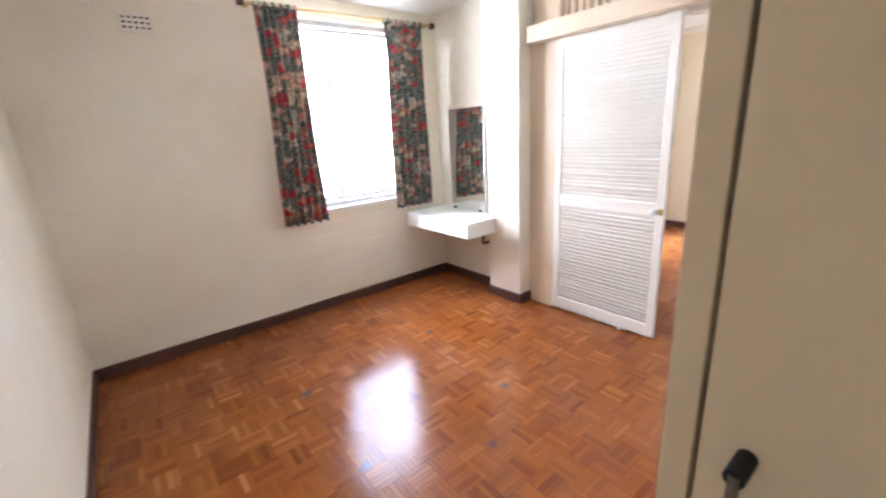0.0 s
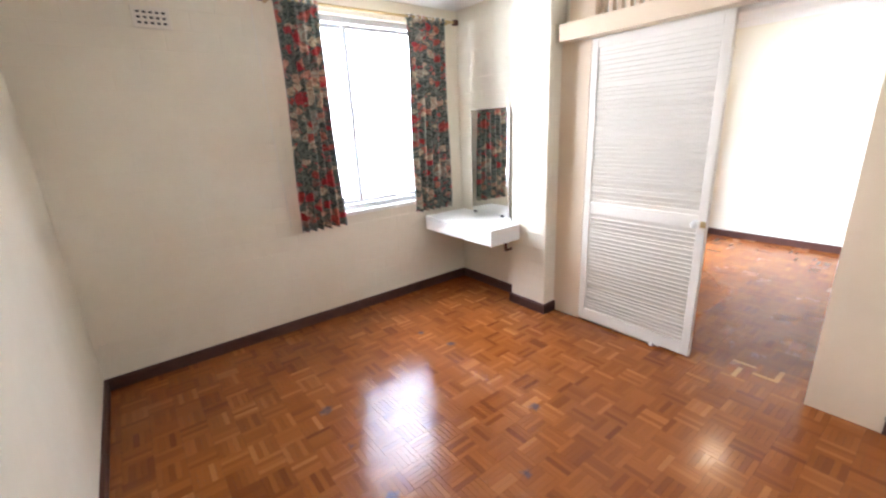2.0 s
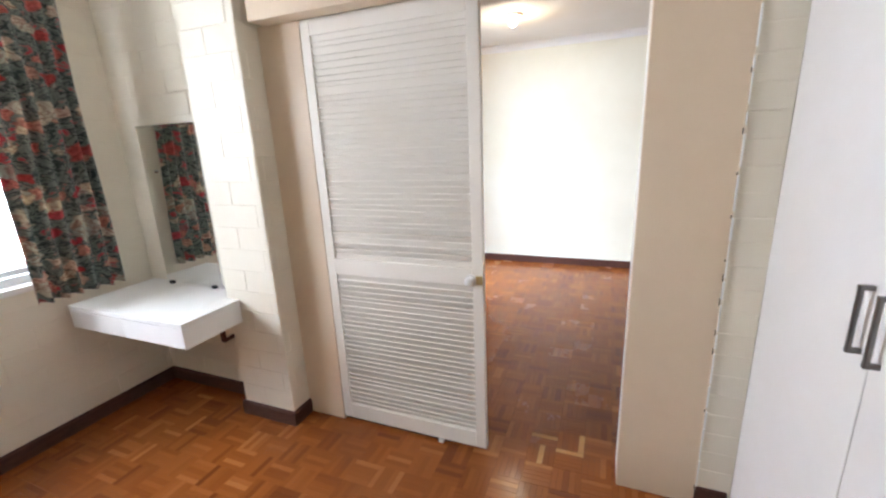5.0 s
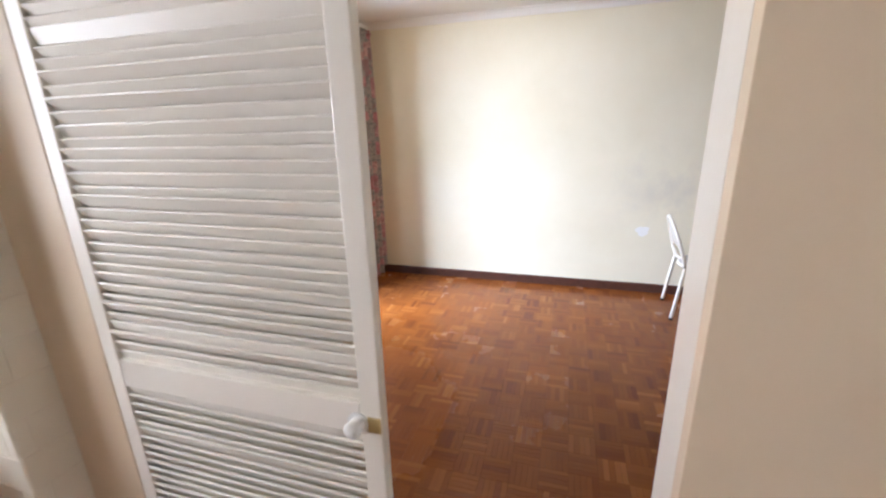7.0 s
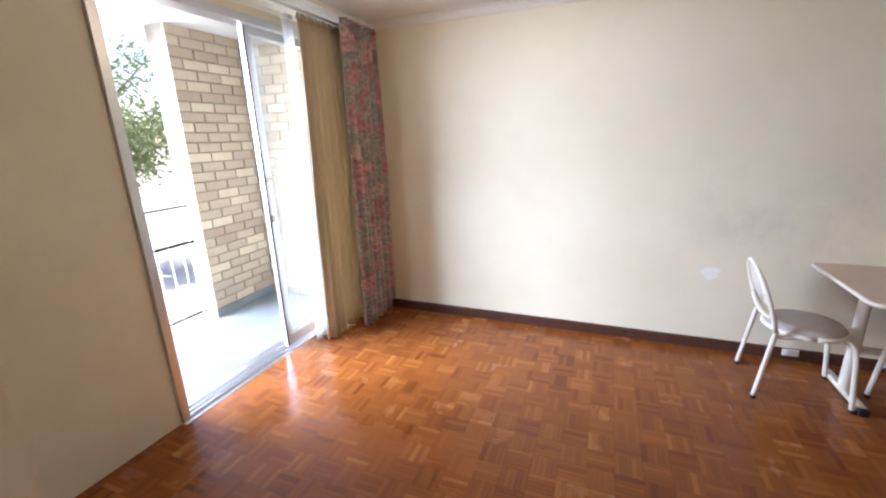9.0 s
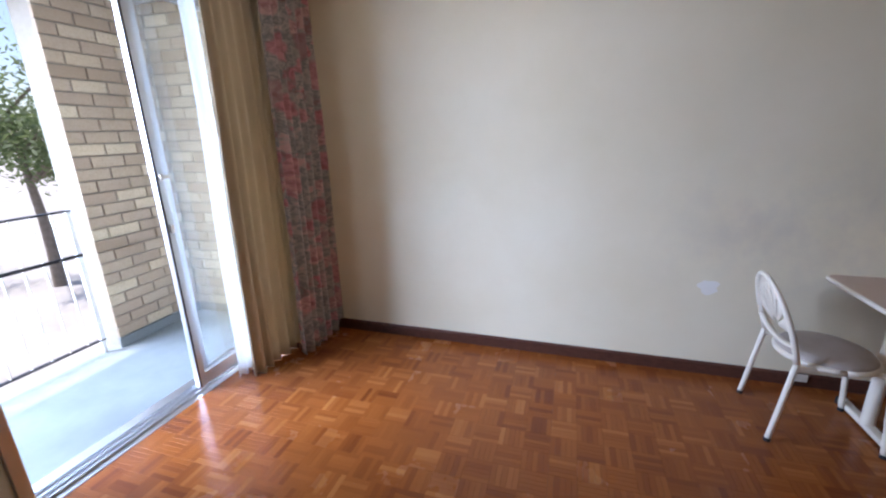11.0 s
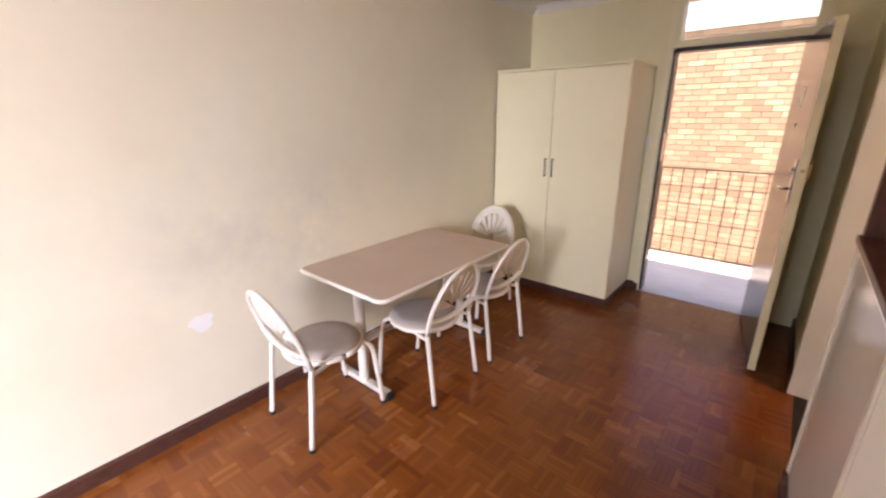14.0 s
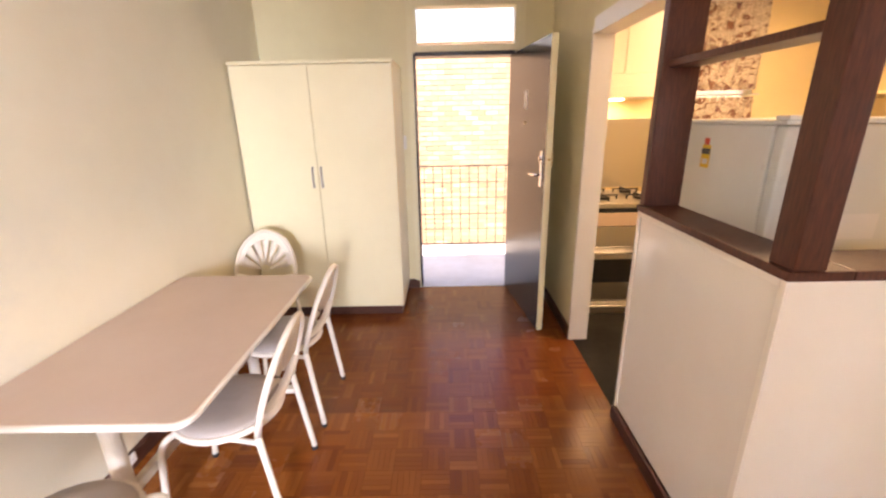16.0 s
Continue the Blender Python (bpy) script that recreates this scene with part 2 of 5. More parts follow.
def floral(name, back, back2, blooms, scale, shown_part=0.5, through_light=0.0, vein=0.5):
    """Printed cloth: blossoms of several colours over mottled leaves."""
    m = Mat(name, back, 0.85, spec=0.15)
    p = m.stretch(m.place(), (1.0, 0.35, 1.0))
    warp = m.node("TexNoise", Scale=scale * 1.4, Detail=3.0)
    m.link(p, warp.inputs["Vector"])
    add = m.t.nodes.new("ShaderNodeVectorMath")
    add.operation = "MULTIPLY_ADD"
    m.link(warp.outputs["Color"], add.inputs[0])
    add.inputs[1].default_value = (0.11, 0.11, 0.11)
    m.link(p, add.inputs[2])
    q = add.outputs[0]
    col = m.ramp(m.noise(q, scale * 2.6, 3, 0.6), (0.34, back), (0.46, back2), (0.52, tuple(x * vein for x in back)), (0.60, back2), (0.66, blooms[-1]))
    for k, s in enumerate((scale, scale * 1.9)):
        v = m.node("TexVoronoi", Scale=s)
        m.link(q, v.inputs["Vector"])
        pick = m.t.nodes.new("ShaderNodeSeparateColor")
        m.link(v.outputs["Color"], pick.inputs[0])
        n = len(blooms)
        bloom = m.ramp(pick.outputs[0], *[(i / n, c) for i, c in enumerate(blooms)])
        bloom = m.mix(m.ramp(m.noise(q, s * 5, 3), (0.42, 0.0), (0.62, 0.65)), bloom, tuple((0.1 + 0.5 * vein) * x for x in blooms[0]))
        inside = m.ramp(m.math("ADD", v.outputs["Distance"], m.math("MULTIPLY", m.noise(q, s * 3, 2), 0.35)), (0.58, 1.0), (0.66, 0.0))
        shown = m.math("MULTIPLY", inside, m.ramp(pick.outputs[1], (shown_part + 0.06 * k, 1.0), (shown_part + 0.03 + 0.06 * k, 0.0)))
        col = m.mix(shown, col, bloom)
    m.colour(col)
    m.b.inputs["Sheen Weight"].default_value = 0.2
    m.bump(m.noise(m.place(), 500, 2), 0.2, 0.0008)
    if through_light:
        tr = m.node("BsdfTranslucent")
        m.link(col, tr.inputs["Color"])
        mixer = m.node("MixShader")
        mixer.inputs[0].default_value = through_light
        m.link(m.b.outputs[0], mixer.inputs[1])
        m.link(tr.outputs[0], mixer.inputs[2])
        m.link(mixer.outputs[0], m.t.nodes["Material Output"].inputs[0])
    return m.m


FLORAL = floral("dark_floral_cloth", (0.055, 0.078, 0.070), (0.25, 0.28, 0.24), [(0.52, 0.06, 0.06), (0.62, 0.26, 0.19), (0.74, 0.66, 0.48), (0.40, 0.44, 0.36), (0.70, 0.62, 0.42), (0.54, 0.08, 0.09)], 8.0, 0.53, 0.20)
PINK = floral("pink_floral_cloth", (0.30, 0.31, 0.30), (0.52, 0.46, 0.43), [(0.62, 0.24, 0.27), (0.70, 0.42, 0.42), (0.62, 0.27, 0.30), (0.28, 0.31, 0.29), (0.70, 0.48, 0.46)], 5.0, 0.62, 0.12, 0.85)
BLIND_CLOTH = floral("brown_print_cloth", (0.55, 0.46, 0.36), (0.62, 0.54, 0.44), [(0.14, 0.06, 0.04), (0.28, 0.15, 0.10), (0.20, 0.10, 0.10), (0.45, 0.35, 0.28)], 14)


def cloth(name, c, through_light):
    m = Mat(name, c, 0.9, spec=0.1)
    m.b.inputs["Transmission Weight"].default_value = 0.0
    p = m.place()
    m.colour(m.mix(m.noise(p, 5, 4), c, tuple(0.88 * x for x in c)))
    m.bump(m.noise(p, 420, 2), 0.2, 0.0008)
    tr = m.node("BsdfTranslucent")
    tr.inputs["Color"].default_value = (*c, 1)
    mixer = m.node("MixShader")
    mixer.inputs[0].default_value = through_light
    m.link(m.b.outputs[0], mixer.inputs[1])
    m.link(tr.outputs[0], mixer.inputs[2])
    m.link(mixer.outputs[0], m.t.nodes["Material Output"].inputs[0])
    return m.m


DRAPE = cloth("cream_drape_cloth", (0.64, 0.54, 0.38), 0.22)
SHEER = cloth("white_sheer_cloth", (0.90, 0.92, 0.93), 0.75)


def metal(name, c, rough, scratch=0.1):
    m = Mat(name, c, rough, 1.0)
    m.rough(m.math("MULTIPLY_ADD", m.noise(m.place(), 30, 4), scratch * 2, rough - scratch))
    return m.m


WINDOW_ALU = painted("dull_window_aluminium", (0.60, 0.62, 0.63), 0.45, 0.1, 0.05)
ALU = metal("mill_aluminium", (0.66, 0.68, 0.70), 0.38)
STEEL = metal("brushed_steel", (0.55, 0.52, 0.48), 0.30, 0.06)
CHROME = metal("chrome", (0.75, 0.75, 0.76), 0.12, 0.03)
BRONZE = metal("grey_satin_handle", (0.20, 0.19, 0.18), 0.35, 0.05)
BRASS = painted("yellowed_brass", (0.55, 0.40, 0.17), 0.4, 0.1)
BLACK = painted("black_enamel", (0.018, 0.018, 0.02), 0.35, 0.3, 0.05)
RUBBER = painted("black_rubber", (0.02, 0.02, 0.022), 0.7, 0.2)
LEAF_PAINT = painted("black_gloss_door_paint", (0.022, 0.024, 0.028), 0.22, 0.25, 0.06)
SEAT = painted("grey_beige_vinyl", (0.42, 0.37, 0.33), 0.5, 0.10, 0.5, 9)
LAMINATE = painted("pinkish_beige_laminate", (0.57, 0.44, 0.36), 0.34, 0.05, 0.05, 3)
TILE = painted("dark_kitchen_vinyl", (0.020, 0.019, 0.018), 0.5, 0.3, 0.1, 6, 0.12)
PAPER = painted("white_paper", (0.8, 0.8, 0.78), 0.7, 0.03)
YELLOW = painted("yellow_sticker", (0.75, 0.50, 0.03), 0.5, 0.05)
RED = painted("red_sticker", (0.6, 0.06, 0.03), 0.5, 0.05)
YARD = painted("pale_concrete_yard", (0.52, 0.50, 0.46), 0.9, 0.25, 0.5, 0.4)
BARK = painted("grey_bark", (0.24, 0.20, 0.16), 0.9, 0.3, 0.6, 6)


def leafy():
    m = Mat("eucalypt_leaf", (0.09, 0.12, 0.05), 0.6)
    r = m.node("NewGeometry").outputs["Random Per Island"]
    m.colour(m.ramp(r, (0.0, (0.09, 0.12, 0.06)), (0.6, (0.13, 0.17, 0.09)), (1.0, (0.20, 0.23, 0.13))))
    tr = m.node("BsdfTranslucent")
    tr.inputs["Color"].default_value = (0.22, 0.30, 0.10, 1)
    mixer = m.node("MixShader")
    mixer.inputs[0].default_value = 0.4
    m.link(m.b.outputs[0], mixer.inputs[1])
    m.link(tr.outputs[0], mixer.inputs[2])
    m.link(mixer.outputs[0], m.t.nodes["Material Output"].inputs[0])
    return m.m


LEAF = leafy()


def glassy(name, tint, rough=0.0):
    m = Mat(name, tint, rough)
    m.b.inputs["Transmission Weight"].default_value = 1.0
    m.b.inputs["IOR"].default_value = 1.45
    return m.m


GLASS = glassy("clear_glass", (0.97, 0.99, 0.98))
MIRROR = Mat("mirror_silver", (0.88, 0.90, 0.89), 0.015, 1.0).m


def glow(name, c, strength):
    m = Mat(name, c, 0.5)
    m.b.inputs["Emission Color"].default_value = (*c, 1)
    m.b.inputs["Emission Strength"].default_value = strength
    return m.m


BULB = glow("lit_bulb", (1.0, 0.80, 0.52), 14)
HOOD_LENS = glow("lit_hood_lens", (1.0, 0.78, 0.48), 5)

# ---- building helpers ----


def obj(name, bm, material, smooth=False):
    me = bpy.data.meshes.new(name)
    bm.to_mesh(me)
    bm.free()
    me.materials.append(material)
    if smooth:
        for f in me.polygons:
            f.use_smooth = True
    return new(name, me)


def part(name, bm, material, parent, label="", smooth=False):
    ob = obj(name, bm, material, smooth)
    ob.parent = parent
    if label:
        ob["label"] = label
    return ob


def thing(name, m, label, category, group=""):
    ob = new(name)
    ob.matrix_world = m
    ob.empty_display_size = 0.1
    return tagged(ob, label, category, group)


def box(lo, hi, bevel=0.0, bm=None, seg=2):
    bm = bm or bmesh.new()
    lo, hi = Vector(lo), Vector(hi)
    r = bmesh.ops.create_cube(bm, size=1, matrix=Matrix.Translation((lo + hi) / 2) @ Matrix.Diagonal((*(hi - lo), 1)))
    if bevel:
        es = {e for v in r["verts"] for e in v.link_edges}
        bmesh.ops.bevel(bm, geom=list(es), offset=bevel, segments=seg, affect="EDGES", profile=0.6)
    return bm


def rod(a, b, r, bm=None, seg=10, r2=None):
    bm = bm or bmesh.new()
    a, b = Vector(a), Vector(b)
    d = b - a
    m = Matrix.Translation((a + b) / 2) @ d.to_track_quat("Z", "Y").to_matrix().to_4x4()
    bmesh.ops.create_cone(bm, cap_ends=True, segments=seg, radius1=r, radius2=r if r2 is None else r2, depth=d.length, matrix=m)
    return bm


def tube(points, r, bm=None, seg=8, flat=1.0):
    """A round tube along points."""
    bm = bm or bmesh.new()
    pts = [Vector(p) for p in points]
    rings = []
    side = None
    for i, p in enumerate(pts):
        d = (pts[min(i + 1, len(pts) - 1)] - pts[max(i - 1, 0)]).normalized()
        if side is None:
            side = d.cross(Vector((0, 0, 1)) if abs(d.z) < 0.9 else Vector((0, 1, 0))).normalized()
        side = (side - d * side.dot(d)).normalized()
        up = d.cross(side)
        rings.append([bm.verts.new(p + r * (math.cos(a) * side + math.sin(a) * up * flat)) for a in (2 * math.pi * k / seg for k in range(seg))])
    for a, b in zip(rings, rings[1:]):
        for k in range(seg):
            bm.faces.new((a[k], a[(k + 1) % seg], b[(k + 1) % seg], b[k]))
    bm.faces.new(rings[0][::-1])
    bm.faces.new(rings[-1])
    bmesh.ops.recalc_face_normals(bm, faces=bm.faces)
    return bm


def smooth_line(pts, n=6):
    """Catmull-Rom through pts."""
    pts = [Vector(p) for p in pts]
    ext = [2 * pts[0] - pts[1]] + pts + [2 * pts[-1] - pts[-2]]
    out = []
    for i in range(1, len(ext) - 2):
        p0, p1, p2, p3 = ext[i - 1:i + 3]
        for k in range(n):
            t = k / n
            out.append(0.5 * (2 * p1 + (p2 - p0) * t + (2 * p0 - 5 * p1 + 4 * p2 - p3) * t * t + (3 * p1 - p0 - 3 * p2 + p3) * t ** 3))
    return out + [pts[-1]]


def structure(name, bm, material, label):
    return tagged(obj(name, bm, material), label, kind="structure")


def wall(name, axis, lo, hi, holes, material, label):
    """A wall with through openings. lo, hi: its box; holes: (u0, u1, z0, z1) along its length."""
    k = 0 if axis == "x" else 1
    us = sorted({lo[k], hi[k], *[h[0] for h in holes], *[h[1] for h in holes]})
    zs = sorted({lo[2], hi[2], *[h[2] for h in holes], *[h[3] for h in holes]})
    us = [u for u in us if lo[k] <= u <= hi[k]]
    zs = [z for z in zs if lo[2] <= z <= hi[2]]
    solid = {}
    for i in range(len(us) - 1):
        for j in range(len(zs) - 1):
            u, z = (us[i] + us[i + 1]) / 2, (zs[j] + zs[j + 1]) / 2
            solid[i, j] = not any(h[0] < u < h[1] and h[2] < z < h[3] for h in holes)
    bm = bmesh.new()
    vs = {}
    a, b = lo[1 - k], hi[1 - k]

    def v(i, j, s):
        key = (i, j, s)
        if key not in vs:
            q = [0, 0, zs[j]]
            q[k], q[1 - k] = us[i], (a, b)[s]
            vs[key] = bm.verts.new(q)
        return vs[key]

    for (i, j), s in solid.items():
        if not s:
            continue
        bm.faces.new((v(i, j, 0), v(i + 1, j, 0), v(i + 1, j + 1, 0), v(i, j + 1, 0)))
        bm.faces.new((v(i, j, 1), v(i, j + 1, 1), v(i + 1, j + 1, 1), v(i + 1, j, 1)))
        for di, dj, e in ((-1, 0, ((i, j), (i, j + 1))), (1, 0, ((i + 1, j), (i + 1, j + 1))), (0, -1, ((i, j), (i + 1, j))), (0, 1, ((i, j + 1), (i + 1, j + 1)))):
            if not solid.get((i + di, j + dj), False):
                bm.faces.new((v(*e[0], 0), v(*e[1], 0), v(*e[1], 1), v(*e[0], 1)))
    bmesh.ops.recalc_face_normals(bm, faces=bm.faces)
    return structure(name, bm, material, label)


# ---- the large structure ----
H = 2.52          # ceiling height
WX, NY = 0.195, 4.13     # bedroom west and north walls
EX = 3.275         # bedroom east partition, bedroom face
PX = 3.395        # its living room face
LX = 6.57         # living room east wall
LY = 3.84         # living room north wall
SY = -2.42        # south wall
KX = 4.19         # kitchen partition

floor_bed = structure("floor", box((3.6, -2.58, -0.16), (LX + 0.2, LY + 0.15, -0.012), bm=box((-1.2, -2.58, -0.16), (3.6, NY + 0.2, -0.012))), BED, "dark bedding under the parquet of both rooms")
ceiling = structure("ceiling", box((3.42, -2.58, H), (LX + 0.2, LY + 0.15, H + 0.16), bm=box((-1.2, -2.58, H), (3.42, NY + 0.2, H + 0.16))), CEILING, "white painted flat ceiling")

wall("wall_west", "y", (WX - 0.2, -0.6, -0.012), (WX, NY + 0.2, H), [], WALL, "cream painted smooth bedroom wall")
wall_north = wall("wall_north", "x", (WX, NY, -0.012), (EX + 0.2, NY + 0.2, H), [(1.64, 2.86, 0.885, 2.38)], BRICK_PAINT, "white painted brick wall with the bedroom window")
partition = wall("wall_partition", "y", (EX, 0.16, -0.012), (PX, NY, H), [(1.284, 1.983, -0.012, 2.06), (1.284, 2.90, 2.16, 2.46)], WALL, "cream partition between bedroom and living room")
wall("wall_south_bedroom", "x", (WX, -0.6, -0.012), (0.97, -0.42, H), [], WALL, "plain cream wall closing the bedroom passage")
wall("wall_wardrobe_back", "x", (0.97, 0.06, -0.012), (EX, 0.2, H), [], WALL, "plain cream wall behind the wardrobe")
wall("wall_passage", "y", (0.97, -0.42, -0.012), (1.1, 0.06, H), [], WALL, "plain cream passage wall")
wall("wall_east", "y", (LX, SY - 0.2, -0.012), (LX + 0.2, LY + 0.15, H), [], EAST, "long cream plastered living room wall with smudges")
wall("wall_north_living", "x", (PX, LY - 0.02, -0.012), (LX, LY + 0.15, H), [(4.62, 6.46, -0.012, 2.40)], WALL, "cream wall with the balcony door")
wall("wall_south", "x", (1.9, SY - 0.16, -0.012), (LX + 0.2, SY, H), [(4.46, 5.32, -0.012, 2.43), (2.52, 3.10, 1.15, 2.40)], SOUTH, "yellowish cream wall with the entrance door")
wall("wall_kitchen", "y", (KX - 0.11, SY, -0.012), (KX, -0.60, H), [(-1.405, -0.60, -0.012, 2.02)], SOUTH, "yellowish cream wall with the kitchen doorway")
wall("wall_kitchen_west", "y", (1.75, SY - 0.16, -0.012), (1.9, 0.06, H), [], KITCHEN, "yellow kitchen end wall")

# pilaster in the bedroom corner
pilaster = structure("wall_pilaster", box((3.105, 2.955, -0.012), (EX, 3.31, H)), BRICK_PAINT, "white painted brick pilaster")

structure("wall_nook", box((EX - 0.03, 3.311, -0.012), (EX - 0.0005, NY, H)), BRICK_PAINT, "white painted brick lining of the alcove")

# flat painted panel on both sides of the doorway
structure("trim_door_panel", box((EX - 0.04, 2.716, 0), (EX, 2.953, 2.06), 0.002), BEIGE, "beige painted board beside the pilaster")
structure("trim_jamb_panel", box((EX - 0.04, 0.992, 0.0), (EX - 0.0005, 1.2855, H - 0.002), 0.002), BEIGE, "beige painted board beside the doorway")
structure("trim_jamb_south", box((EX, 1.2625, 0), (PX + 0.002, 1.286, 2.06), 0.003), WHITE, "white painted door jamb")
jamb_north = structure("trim_jamb_north", box((EX - 0.004, 1.958, 0), (PX + 0.002, 1.9825, 2.06), 0.003), BEIGE, "beige painted door jamb with screw holes")
structure("trim_track_cover", box((EX - 0.139, 1.10, 2.055), (EX - 0.042, 2.91, 2.165), 0.004), BEIGE, "beige timber pelmet over the sliding door track")
brick_strip = structure("wall_brick_strip", box((EX - 0.03, 0.863, -0.012), (EX - 0.0005, 0.991, H - 0.002)), BRICK_PAINT, "narrow strip of white painted brick")
structure("trim_head", box((EX, 1.286, 2.035), (PX, 1.958, 2.062), 0.003), WHITE, "white door head lining")


def skirt(name, a, b, side, h=0.082, t=0.016):
    """Skirting from a to b; side: the way it stands off the wall."""
    bm = bmesh.new()
    a, b, s = Vector((*a, 0)), Vector((*b, 0)), Vector((*side, 0))
    prof = [(0, -0.008), (t, -0.008), (t, h - 0.012), (t * 0.6, h - 0.002), (0, h)]
    ends = [[bm.verts.new(e + s * u + Vector((0, 0, z))) for u, z in prof] for e in (a, b)]
    for i in range(5):
        bm.faces.new((ends[0][i], ends[0][(i + 1) % 5], ends[1][(i + 1) % 5], ends[1][i]))
    bm.faces.new(ends[0])
    bm.faces.new(ends[1][::-1])
    bmesh.ops.recalc_face_normals(bm, faces=bm.faces)
    return structure(name, bm, SKIRT, "dark stained timber skirting board")


skirt("baseboard_1", (WX, NY), (EX, NY), (0, -1))
skirt("baseboard_2", (WX, -0.42), (WX, NY - 0.016), (1, 0))
skirt("baseboard_3", (EX - 0.03, 3.326), (EX - 0.03, NY - 0.016), (-1, 0))
skirt("baseboard_4", (3.089, 3.31), (EX - 0.03, 3.31), (0, 1))
skirt("baseboard_5", (3.105, 2.939), (3.105, 3.326), (-1, 0))
skirt("baseboard_6", (3.105, 2.955), (EX - 0.04, 2.955), (0, -1))
skirt("baseboard_7", (EX - 0.03, 0.876), (EX - 0.03, 0.99), (-1, 0))
skirt("baseboard_8", (LX, SY), (LX, LY - 0.02), (-1, 0))
skirt("baseboard_9", (PX, 1.94), (PX, LY - 0.02), (1, 0))
skirt("baseboard_10", (PX, 0.262), (PX, 1.25), (1, 0))
skirt("baseboard_11", (KX, -0.60), (KX, 0.25), (1, 0))
skirt("baseboard_12", (PX + 0.016, 0.25), (KX + 0.016, 0.25), (0, 1))
skirt("baseboard_13", (5.33, SY), (LX - 0.016, SY), (0, 1))
skirt("baseboard_14", (KX, SY), (KX, -1.42), (1, 0))

# cornice round the living room
def cornice(name, a, b, side):
    bm = bmesh.new()
    a, b, s = Vector((*a, 0)), Vector((*b, 0)), Vector((*side, 0))
    prof = [(0, H), (0, H - 0.06), (0.008, H - 0.06), (0.02, H - 0.035), (0.04, H - 0.015), (0.06, H - 0.008), (0.06, H)]
    ends = [[bm.verts.new(e + s * u + Vector((0, 0, z))) for u, z in prof] for e in (a, b)]
    for i in range(7):
        bm.faces.new((ends[0][i], ends[0][(i + 1) % 7], ends[1][(i + 1) % 7], ends[1][i]))
    bm.faces.new(ends[0])
    bm.faces.new(ends[1][::-1])
    bmesh.ops.recalc_face_normals(bm, faces=bm.faces)
    return structure(name, bm, CEILING, "white coved cornice")


cornice("trim_cornice_1", (LX, SY), (LX, LY - 0.02), (-1, 0))
cornice("trim_cornice_2", (KX, SY), (LX - 0.06, SY), (0, 1))
cornice("trim_cornice_3", (PX, LY - 0.02), (LX - 0.06, LY - 0.02), (0, -1))

# ---- outside: balcony, walkway, ground ----
structure("ground", box((-400, -400, -3.4), (400, 400, -3.2)), YARD, "pale concrete yard around the block of flats")
structure("balcony_floor", box((3.45, LY + 0.15, -0.2), (6.75, 5.2, -0.03), 0.004), CONCRETE, "grey painted concrete balcony floor")
structure("balcony_soffit", box((3.2, LY + 0.15, 2.555), (6.9, 5.62, 2.75)), SOFFIT, "white painted balcony soffit")
# unseen eave, added to block direct sun at the bedroom window
structure("roof_eave", box((-1.2, NY + 0.2, 2.62), (3.2, NY + 0.95, 2.76)), SOFFIT, "unseen white painted eave added to keep sun off the bedroom window")
structure("trim_threshold_outside", box((4.62, LY - 0.06, -0.012), (6.46, LY + 0.16, 0.004), 0.002), ALU, "aluminium sliding door sill")
structure("walkway_floor", box((0.5, -3.85, -0.2), (9.0, SY - 0.16, -0.02), 0.004), WALKWAY, "pale concrete access walkway")
structure("walkway_threshold", box((4.46, SY - 0.17, -0.012), (5.32, SY + 0.0, 0.006), 0.002), WALKWAY, "worn entrance threshold")

